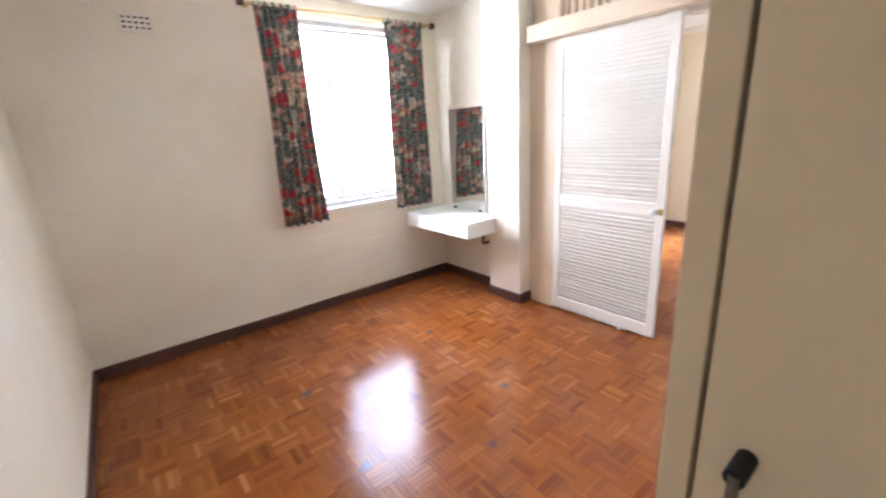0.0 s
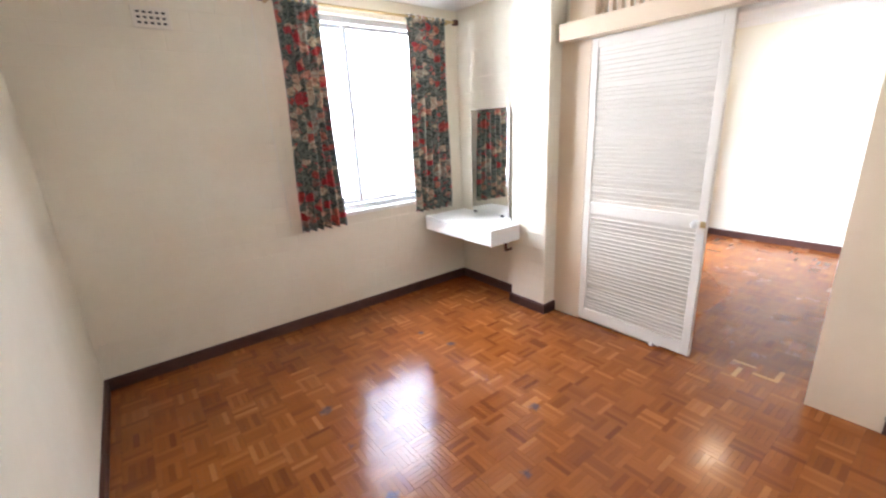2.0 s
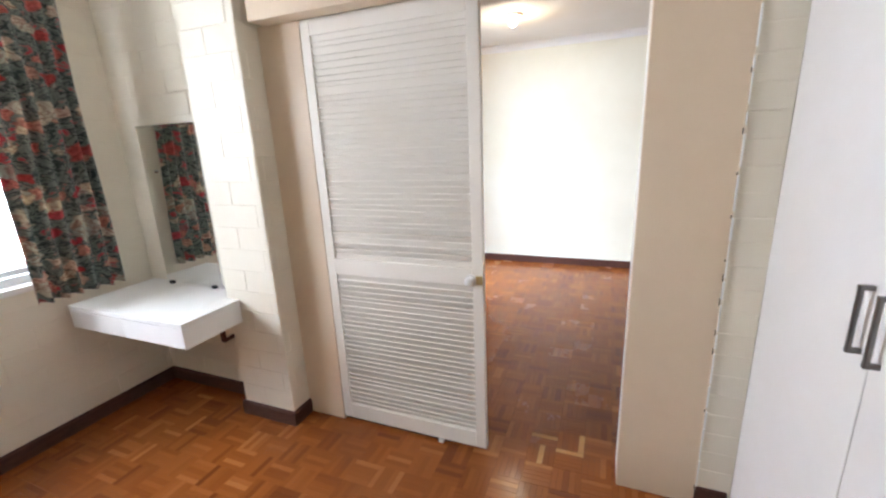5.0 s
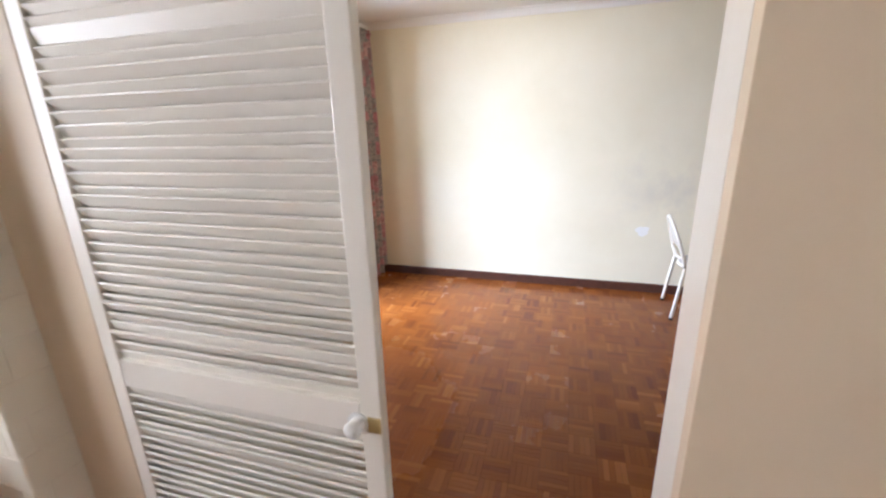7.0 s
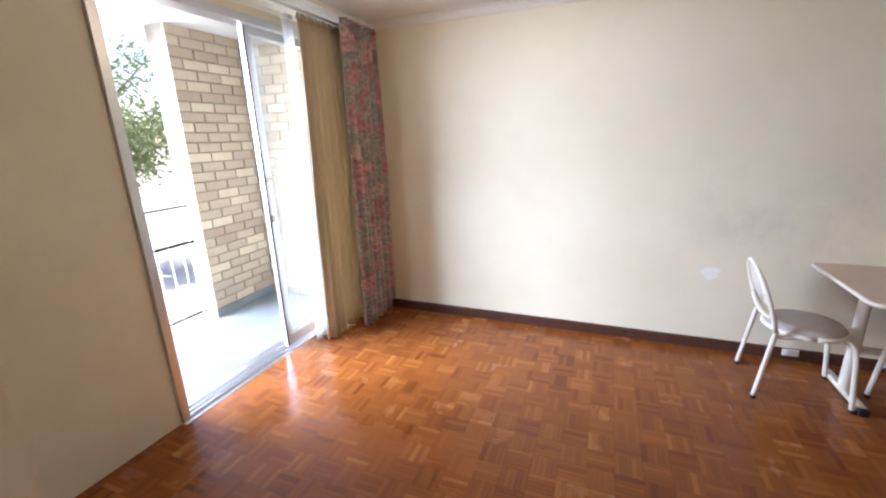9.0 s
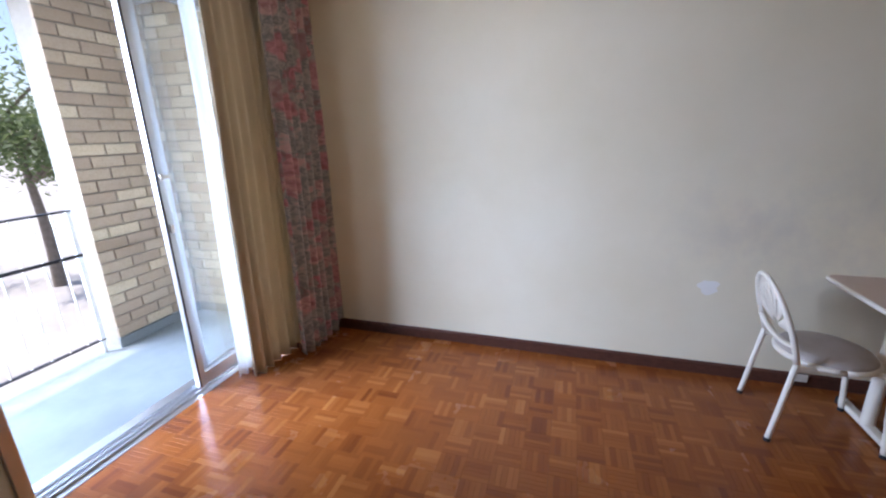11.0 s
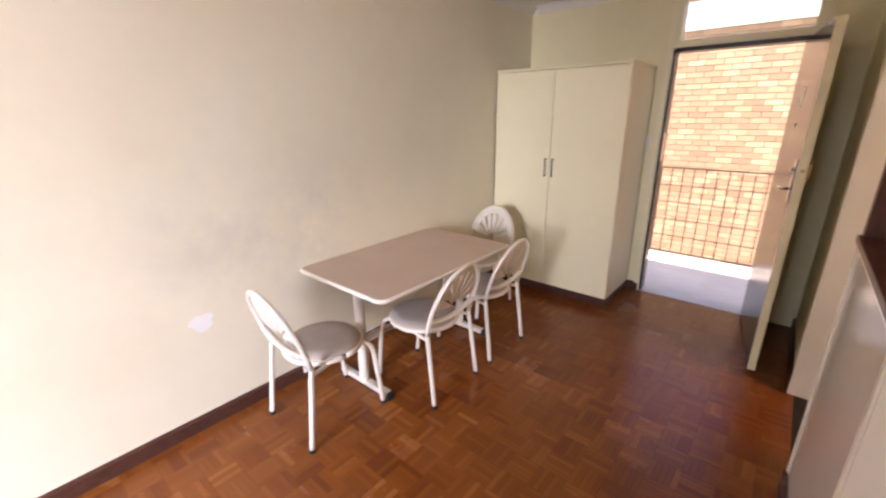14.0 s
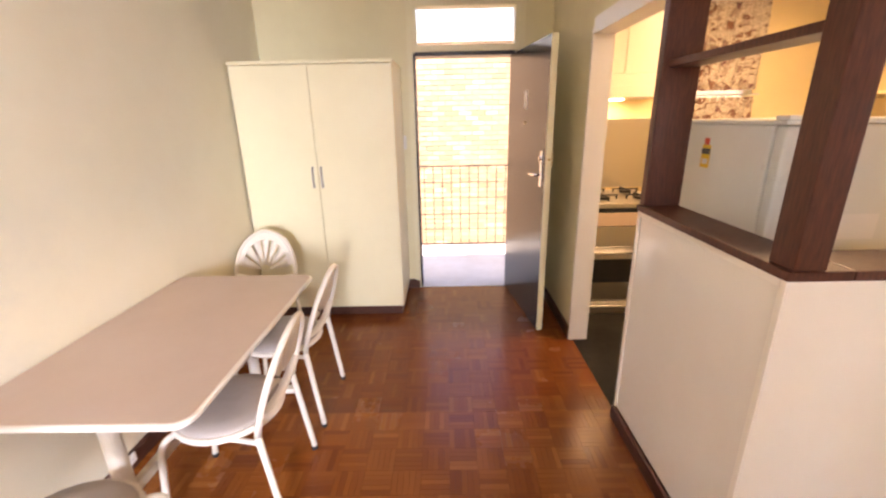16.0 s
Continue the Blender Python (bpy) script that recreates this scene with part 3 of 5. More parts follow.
# ---- bedroom things ----
def louvred_door():
    """Sliding louvred leaf, 0.83 by 2.03 m, hung in front of the partition."""
    x0, x1, y0, y1, z0, z1 = 3.235, 3.268, 1.880, 2.712, 0.022, 2.052
    t = thing("door_1", pose(3.25, 2.296, 0.022), "white painted louvred sliding door, half open", "door")
    t["kind"] = "structure"
    inv = t.matrix_world.inverted()

    def put(name, bm, mat, parent=t, label=""):
        bm.transform(inv)
        return part(name, bm, mat, parent, label)

    put("stile", box((x0, y0, z0), (x1, y0 + 0.052, z1), 0.004), WHITE)
    put("stile", box((x0, y1 - 0.05, z0), (x1, y1, z1), 0.004), WHITE)
    put("rail", box((x0, y0 + 0.052, z0), (x1, y1 - 0.05, z0 + 0.085), 0.003), WHITE)
    put("rail", box((x0, y0 + 0.052, 0.872), (x1, y1 - 0.05, 0.956), 0.003), WHITE)
    put("rail", box((x0, y0 + 0.052, z1 - 0.065), (x1, y1 - 0.05, z1), 0.003), WHITE)
    rnd = random.Random(5)
    for lo, hi in ((z0 + 0.085, 0.872), (0.956, z1 - 0.065)):
        n = round((hi - lo) / 0.0282)
        for i in range(n):
            z = lo + (i + 0.5) * (hi - lo) / n
            bm = box((-0.0035, y0 + 0.050, -0.0185), (0.0035, y1 - 0.048, 0.0185), 0.0015, seg=1)
            tilt = -31 + rnd.uniform(-2, 2) + (rnd.choice((-8, 12, 15)) if rnd.random() < 0.22 else 0)
            bm.transform(Matrix.Translation(((x0 + x1) / 2 - 0.003, 0, z + rnd.uniform(-0.001, 0.001))) @ pose(0, 0, 0, rnd.uniform(-0.12, 0.12), tilt, 0))
            put("slat", bm, WHITE)
    k = rod((x0 - 0.002, 1.938, 0.905), (x0 - 0.022, 1.938, 0.905), 0.017, seg=20)
    rod((x0, 1.938, 0.905), (x0 - 0.004, 1.938, 0.905), 0.026, k, 20)
    bmesh.ops.create_uvsphere(k, u_segments=16, v_segments=8, radius=0.021, matrix=Matrix.Translation((x0 - 0.03, 1.938, 0.905)) @ Matrix.Diagonal((0.55, 1, 1, 1)))
    put("knob", k, STRIP, t, "round white plastic knob")
    put("strike_plate", box((x0 - 0.003, 1.882, 0.885), (x0, 1.914, 0.925), 0.001), BRASS, t, "yellowed brass edge pull")
    put("floor_guide", box((x0 - 0.006, 2.11, 0.0), (x0 + 0.02, 2.135, z0 + 0.004), 0.002), STRIP)
    return t


louvred_door()

# row of upright slats over the sliding door
grille = thing("slatted_fanlight", pose(3.30, 2.1, 2.165), "cream timber fanlight of upright slats over the sliding door", "fanlight")
grille["kind"] = "structure"
for i in range(24):
    y = 1.32 + i * (2.68 - 1.32) / 23
    part("slat", box((-0.02, y - 2.1 - 0.0155, -0.004), (0.02, y - 2.1 + 0.0155, 0.295), 0.003), BEIGE, grille)
part("frame_board", box((-0.06, 2.70 - 2.1, 0.0), (0.03, 2.90 - 2.1, 0.35), 0.003), BEIGE, grille)
part("post", box((-0.055, 2.692 - 2.1, 0.0), (0.025, 2.712 - 2.1, 0.35), 0.002), BEIGE, grille)


def bar_handle(parent, m, length=0.17):
    """Square bar handle with dark ends, upright, standing off along local -y."""
    bm = box((-0.005, -0.026, -length / 2), (0.005, -0.017, length / 2), 0.002)
    bm.transform(m)
    h = part("handle", bm, BRONZE, parent, "grey satin metal bar handle")
    for s in (-1, 1):
        bm = box((-0.0055, -0.0265, s * length / 2 - 0.0055), (0.0055, 0.0, s * length / 2 + 0.0055), 0.0015)
        bm.transform(m)
        part("handle_post", bm, BRONZE, h)


def built_in_wardrobe():
    """Row of full-height doors along the bedroom's south side."""
    t = thing("built_in_wardrobe", pose(2.0, 0.54, 0), "white melamine built-in wardrobe with tall flush doors", "wardrobe")
    inv = t.matrix_world.inverted()
    x0, x1 = 0.952, 3.262

    def put(name, bm, mat, label=""):
        bm.transform(inv)
        return part(name, bm, mat, t, label)

    put("body", box((x0, 0.205, 0.0), (x1, 0.850, H - 0.004), 0.002), DOOR_WHITE)
    put("end_strip", box((x0 - 0.019, 0.862, 0.0), (x0 + 0.03, 0.889, H - 0.006), 0.0015), BEIGE)
    put("filler", box((3.205, 0.852, 0.0), (x1 - 0.002, 0.862, H - 0.006), 0.001), DOOR_WHITE)
    doors = [(2.600, 3.203, 2.636), (2.207, 2.596, 2.567), (1.602, 2.203, 2.172), (1.102, 1.598, 1.142)]
    put("filler", box((0.985, 0.853, 0.012), (1.098, 0.872, 2.45), 0.002), DOOR_WHITE)
    for a, b, side in doors:
        d = put("door", box((a, 0.853, 0.012), (b, 0.873, 2.45), 0.003), DOOR_WHITE)
        m = Matrix.Translation((side, 0.873, 1.11)) @ pose(0, 0, 0, 0, 0, 180)
        bar_handle(d, inv @ m, 0.142)
    # narrow cupboard door on the end, facing the passage
    e = put("end_door", box((x0 - 0.019, 0.23, 0.012), (x0 - 0.001, 0.8575, 2.45), 0.0015), BEIGE, "beige painted end door")
    hx, hy = x0 - 0.019, 0.822
    h = put("end_handle", rod((hx - 0.03, hy, 1.06), (hx - 0.03, hy, 1.215), 0.0045), BRONZE, "slim grey handle with dark ends")
    for z in (1.068, 1.212):
        put("end_handle_post", rod((hx, hy, z), (hx - 0.032, hy, z), 0.008, seg=14), RUBBER)
    return t


built_in_wardrobe()


def curtain(name, x0, x1, y, z0, z1, folds, amp, mat, label, seed, flare=0.0, group="", ring=True):
    """Cloth with uneven folds, gathered at the top."""
    rnd = random.Random(seed)
    n, rows = folds * 10, 24
    ph = [rnd.uniform(-0.7, 0.7) for _ in range(folds + 2)]
    am = [rnd.uniform(0.55, 1.25) for _ in range(folds + 2)]
    bm = bmesh.new()
    grid = []
    for j in range(rows + 1):
        v = j / rows
        row = []
        for i in range(n + 1):
            u = i / n
            f = u * folds
            k = int(f)
            w = f - k
            a = am[k] * (1 - w) + am[k + 1] * w
            p = ph[k] * (1 - w) + ph[k + 1] * w
            open_ = 0.45 + 0.55 * min(1, (1 - v) * 2.2) if v > 0.55 else 1.0
            dy = amp * a * open_ * math.sin(2 * math.pi * f + p + 0.5 * math.sin(3 * v + seed))
            cx = (x0 + x1) / 2
            spread = 1 + flare * (1 - v) ** 1.5
            x = cx + (x0 + (x1 - x0) * u - cx) * spread + 0.006 * math.sin(7 * v + 5 * u + seed)
            row.append(bm.verts.new((x, y + dy, z0 + (z1 - z0) * v + (0.004 * math.sin(2 * math.pi * f + p) if j == 0 else 0))))
        grid.append(row)
    for a, b in zip(grid, grid[1:]):
        for i in range(n):
            bm.faces.new((a[i], a[i + 1], b[i + 1], b[i]))
    t = thing(name, pose((x0 + x1) / 2, y, z1), label, "curtain", group)
    bm.transform(t.matrix_world.inverted())
    ob = part("panel", bm, mat, t, smooth=True)
    s = ob.modifiers.new("thickness", "SOLIDIFY")
    s.thickness = 0.003
    tape = [(x0 - t.location.x + (x1 - x0) * i / (folds * 10), amp * 0.5 * math.sin(2 * math.pi * i / 10 + ph[i // 10]) - 0.004, -0.03) for i in range(folds * 10 + 1)]
    part("heading", tube(tape, 0.012, seg=6, flat=0.35), mat, t, smooth=True)
    for k in range(folds):
        x = x0 - t.location.x + (x1 - x0) * (k + 0.5) / folds
        part("hook", box((x - 0.003, -0.004, -0.03), (x + 0.003, 0.004, 0.012), 0.001, seg=1), STRIP, t)
    return t


curtain("curtain", 1.59, 1.885, 4.02, 0.815, 2.415, 6, 0.032, FLORAL, "dark green curtain printed with red and cream flowers", 3, 0.20, "bedroom curtains")
curtain("curtain", 2.625, 3.02, 4.02, 0.80, 2.415, 6, 0.032, FLORAL, "dark green curtain printed with red and cream flowers", 8, 0.06, "bedroom curtains")

rail = thing("curtain_rod", pose(2.3, 4.03, 2.40), "brown timber curtain rod with bracket ends", "curtain rod")
part("rod", rod((-0.79, 0, 0), (0.85, 0, 0), 0.011), BRASS, rail)
for x in (-0.79, 0.85):
    part("finial", box((x - 0.022, -0.022, -0.022), (x + 0.022, 0.022, 0.022), 0.007), DARK, rail)
    part("bracket", box((x * 0.93 - 0.01, 0.0, -0.012), (x * 0.93 + 0.01, 0.10, 0.012), 0.002), BRASS, rail)


def bedroom_window():
    x0, x1, z0, z1 = 1.64, 2.86, 0.885, 2.38
    t = thing("window_1", pose(2.2, NY, 0.885), "aluminium sliding bedroom window", "window")
    t["kind"] = "structure"
    inv = t.matrix_world.inverted()

    def put(name, bm, mat, parent=t):
        bm.transform(inv)
        return part(name, bm, mat, parent)

    put("sill", box((x0 - 0.02, NY - 0.022, z0 - 0.028), (x1 + 0.02, NY + 0.2, z0 + 0.004), 0.004), SHELF_WHITE)
    for a, b in (((x0, z0), (x1, z0 + 0.045)), ((x0, z1 - 0.045), (x1, z1)), ((x0, z0 + 0.045), (x0 + 0.04, z1 - 0.045)), ((x1 - 0.04, z0 + 0.045), (x1, z1 - 0.045))):
        put("frame", box((a[0], NY + 0.06, a[1] + 0.004), (b[0], NY + 0.13, b[1] - 0.001), 0.003), WINDOW_ALU)
    for a, b, y in ((x0 + 0.04, 2.185, NY + 0.10), (2.150, x1 - 0.04, NY + 0.075)):
        s = put("sash", box((a, y, z0 + 0.05), (a + 0.035, y + 0.02, z1 - 0.05), 0.002), WINDOW_ALU)
        put("sash_rail", box((b - 0.035, y, z0 + 0.05), (b, y + 0.02, z1 - 0.05), 0.002), WINDOW_ALU, s)
        for z in (z0 + 0.05, z1 - 0.08):
            put("sash_rail", box((a + 0.035, y + 0.001, z), (b - 0.035, y + 0.019, z + 0.03), 0.002), WINDOW_ALU, s)
        g = put("pane", box((a + 0.03, y + 0.008, z0 + 0.075), (b - 0.03, y + 0.013, z1 - 0.075)), GLASS, s)
        g.visible_shadow = False
    put("latch", box((2.150, NY + 0.06, 1.62), (2.185, NY + 0.075, 1.71), 0.005), WINDOW_ALU)


bedroom_window()


def air_vent():
    t = thing("air_vent", pose(0.90, NY - 0.001, 2.231), "white plastered wall vent with square holes", "vent")
    w, h = 0.092, 0.055
    part("backing", box((-w + 0.004, -0.006, -h + 0.004), (w - 0.004, -0.002, h - 0.004)), RUBBER, t)
    cols, rows = 5, 3
    for i in range(cols + 1):
        x = -w + 0.012 + i * (2 * w - 0.024) / cols
        part("bar", box((x - 0.007, -0.013, -h), (x + 0.007, -0.003, h), 0.001, seg=1), WHITE, t)
    for j in range(rows + 1):
        z = -h + 0.012 + j * (2 * h - 0.024) / rows
        part("bar", box((-w, -0.0135, z - 0.0075), (w, -0.0035, z + 0.0075), 0.001, seg=1), WHITE, t)
    for a, b in (((-w - 0.004, -h - 0.004), (w + 0.004, -h + 0.006)), ((-w - 0.004, h - 0.006), (w + 0.004, h + 0.004)), ((-w - 0.004, -h), (-w + 0.006, h)), ((w - 0.006, -h), (w + 0.004, h))):
        part("frame", box((a[0], -0.014, a[1]), (b[0], 0.0, b[1]), 0.0015, seg=1), WHITE, t)


air_vent()


def dressing_shelf():
    """Floating dresser with two drawers in the alcove."""
    t = thing("floating_dresser", pose(3.0, 3.70, 0.63), "white laminate floating dresser with two drawers", "dresser")
    inv = t.matrix_world.inverted()

    def put(name, bm, mat, parent=t, label=""):
        bm.transform(inv)
        return part(name, bm, mat, parent, label)

    x0, x1, y0, y1 = 2.762, 3.243, 3.215, 4.110
    # the pilaster stands in front of the near corner, so the top stops at its face there
    put("top", box((x0, 3.322, 0.706), (x1, y1, 0.728), 0.002), SHELF_WHITE)
    put("top", box((x0, y0, 0.706), (3.100, 3.3215, 0.728), 0.002), SHELF_WHITE)
    put("body", box((x0 + 0.02, y0 + 0.018, 0.60), (3.098, y1 - 0.002, 0.7055)), SHELF_WHITE)
    put("side_panel", box((x0 + 0.002, y0 + 0.001, 0.598), (3.099, y0 + 0.018, 0.7055), 0.001), SHELF_WHITE)
    mid = 3.66
    for a, b in ((y0 + 0.003, mid - 0.002), (mid + 0.002, y1 - 0.004)):
        put("drawer", box((x0, a, 0.600), (x0 + 0.018, b, 0.702), 0.002), SHELF_WHITE)
    put("bracket", box((3.05, 3.336, 0.48), (3.075, 3.352, 0.60), 0.002), DARK)
    put("bracket", box((3.06, 3.336, 0.47), (3.22, 3.352, 0.49), 0.002), DARK)


dressing_shelf()

mirror = thing("wall_mirror", pose(3.19, 3.70, 1.19), "tall narrow mirror leaning on the alcove wall", "mirror")
mirror.matrix_world = pose(3.200, 3.70, 0.732, 0, 0.6, 0)
part("glass", box((-0.003, -0.245, 0.008), (0.001, 0.215, 0.925), 0.001, seg=1), MIRROR, mirror)
part("backing", box((0.0015, -0.245, 0.008), (0.008, 0.215, 0.925)), DARK, mirror)
part("edge", box((-0.008, -0.262, 0.0), (0.012, -0.246, 0.93), 0.003), CHROME, mirror, "chrome side strip")
for y in (-0.2, 0.16):
    part("clip", box((-0.012, y, -0.004), (0.012, y + 0.03, 0.014), 0.003), BLACK, mirror)
part("top_clip", box((-0.008, -0.246, 0.922), (0.008, 0.216, 0.934), 0.002), CHROME, mirror)
part("screw", rod((-0.012, 0.12, 0.68), (0.0, 0.12, 0.68), 0.009, seg=12), CHROME, mirror)

cord = tagged(obj("pull_string", tube(smooth_line([(1.47, 4.11, 2.36), (1.475, 4.10, 1.6), (1.50, 4.105, 1.05), (1.51, 4.11, 0.86)]), 0.002, seg=6), STRIP), "thin off-white string hanging beside the window", "string")

# ---- living room things ----
def glass_door():
    x0, x1, z1, y = 4.62, 6.46, 2.40, LY - 0.02
    t = thing("door_2", pose(5.54, LY, 0), "aluminium framed sliding glass balcony door, open", "door")
    t["kind"] = "structure"
    inv = t.matrix_world.inverted()

    def put(name, bm, mat, parent=t, label=""):
        bm.transform(inv)
        return part(name, bm, mat, parent, label)

    put("frame", box((x0 + 0.001, y - 0.02, 0.005), (x0 + 0.05, y + 0.1, z1), 0.003), ALU)
    put("frame", box((x1 - 0.05, y - 0.02, 0.005), (x1 - 0.001, y + 0.1, z1), 0.003), ALU)
    put("head", box((x0 + 0.05, y - 0.02, z1 - 0.055), (x1 - 0.05, y + 0.1, z1 - 0.001), 0.003), ALU)
    for yy in (y + 0.0, y + 0.045, y + 0.09):
        put("track", box((x0 + 0.05, yy - 0.004, 0.004), (x1 - 0.05, yy + 0.004, 0.02)), ALU)
    for a, yy in ((5.535, y + 0.004), (5.60, y + 0.05)):
        b = x1 - 0.052
        leaf = put("sliding_leaf", box((a, yy, 0.022), (a + 0.055, yy + 0.035, z1 - 0.058), 0.003), ALU)
        put("gasket", box((a + 0.004, yy - 0.0025, 0.03), (a + 0.014, yy - 0.0002, z1 - 0.065)), RUBBER, leaf, "dark weather seal")
        put("leaf_rail", box((a + 0.055, yy + 0.002, 0.022), (b, yy + 0.033, 0.11), 0.003), ALU, leaf)
        put("leaf_rail", box((a + 0.055, yy + 0.002, z1 - 0.115), (b, yy + 0.033, z1 - 0.058), 0.003), ALU, leaf)
        put("leaf_stile", box((b - 0.05, yy + 0.001, 0.111), (b, yy + 0.034, z1 - 0.116), 0.003), ALU, leaf)
        g = put("pane", box((a + 0.05, yy + 0.014, 0.105), (b - 0.045, yy + 0.02, z1 - 0.11)), GLASS, leaf)
        g.visible_shadow = False
    h = put("handle", box((5.548, y - 0.022, 1.335), (5.60, y - 0.008, 1.355), 0.003), CHROME, t, "small chrome latch")
    put("handle_post", box((5.553, y - 0.012, 1.325), (5.570, y + 0.006, 1.365), 0.003), CHROME, h)
    put("lock", box((5.553, y - 0.012, 1.03), (5.575, y + 0.006, 1.08), 0.003), CHROME)
    put("lock", box((x0 + 0.045, y - 0.005, 1.14), (x0 + 0.06, y + 0.03, 1.27), 0.003), BLACK, t, "black lock keeper")


glass_door()
curtain("sheer_curtain", 5.76, 5.86, LY - 0.15, 0.012, 2.44, 2, 0.020, SHEER, "white sheer curtain drawn aside at the balcony door", 21, 0.8)
curtain("drape", 5.80, 6.42, LY - 0.24, 0.006, 2.44, 8, 0.035, DRAPE, "plain cream lining drape drawn aside", 14, 0.12)
curtain("floor_curtain", 6.10, 6.572, LY - 0.40, 0.012, 2.46, 6, 0.040, PINK, "grey curtain printed with pink flowers, floor length", 11, 0.05)
track = thing("curtain_track", pose(5.5, LY - 0.20, 2.46), "white curtain track over the balcony door", "curtain track")
part("rail", box((-1.0, -0.012, 0), (1.04, 0.012, 0.025), 0.003), STRIP, track)
part("rail", box((-1.0, -0.212, 0), (1.04, -0.188, 0.025), 0.003), STRIP, track)
for x in (-0.9, 0.0, 0.9):
    part("bracket", box((x - 0.012, -0.212, 0.025), (x + 0.012, 0.179, 0.035), 0.002), STRIP, track)


def dining_table():
    t = thing("dining_table", pose(6.18, -0.31, 0), "pinkish beige laminate dining table on white steel pedestals", "table")
    bm = bmesh.new()
    w, l, r = 0.362, 0.582, 0.05
    pts = []
    for sx, sy, a0 in ((1, 1, 0), (-1, 1, 90), (-1, -1, 180), (1, -1, 270)):
        for k in range(6):
            a = radians(a0 + 18 * k)
            pts.append((sx * (w - r) + r * math.cos(a), sy * (l - r) + r * math.sin(a)))
    f = bm.faces.new([bm.verts.new((x, y, 0.706)) for x, y in pts])
    ex = bmesh.ops.extrude_face_region(bm, geom=[f])
    bmesh.ops.translate(bm, verts=[v for v in ex["geom"] if isinstance(v, bmesh.types.BMVert)], vec=(0, 0, 0.024))
    bmesh.ops.recalc_face_normals(bm, faces=bm.faces)
    part("tabletop", bm, LAMINATE, t)
    e = bmesh.new()
    ring = tube([(x * 1.003, y * 1.002, 0.718) for x, y in pts] + [(pts[0][0] * 1.003, pts[0][1] * 1.002, 0.718)], 0.0115, e, 8)
    part("edging", ring, ENAMEL, t, "white plastic edging", True)
    for y in (0.43, -0.52):
        part("leg", rod((0.02, y, 0.04), (0.02, y, 0.69), 0.030, seg=20), ENAMEL, t, smooth=False)
        foot = part("foot", box((-0.20, y - 0.022, 0.012), (0.235, y + 0.022, 0.045), 0.008), ENAMEL, t)
        for x in (-0.21, 0.235):
            part("foot_cap", box((x - 0.012, y - 0.025, 0.0), (x + 0.012, y + 0.025, 0.044), 0.006), RUBBER, foot)
        part("bearer", box((-0.26, y - 0.02, 0.682), (0.26, y + 0.02, 0.7055), 0.004), ENAMEL, t)
    part("stretcher", box((0.005, -0.50, 0.28), (0.035, 0.41, 0.32), 0.004), ENAMEL, t)
    return t


dining_table()


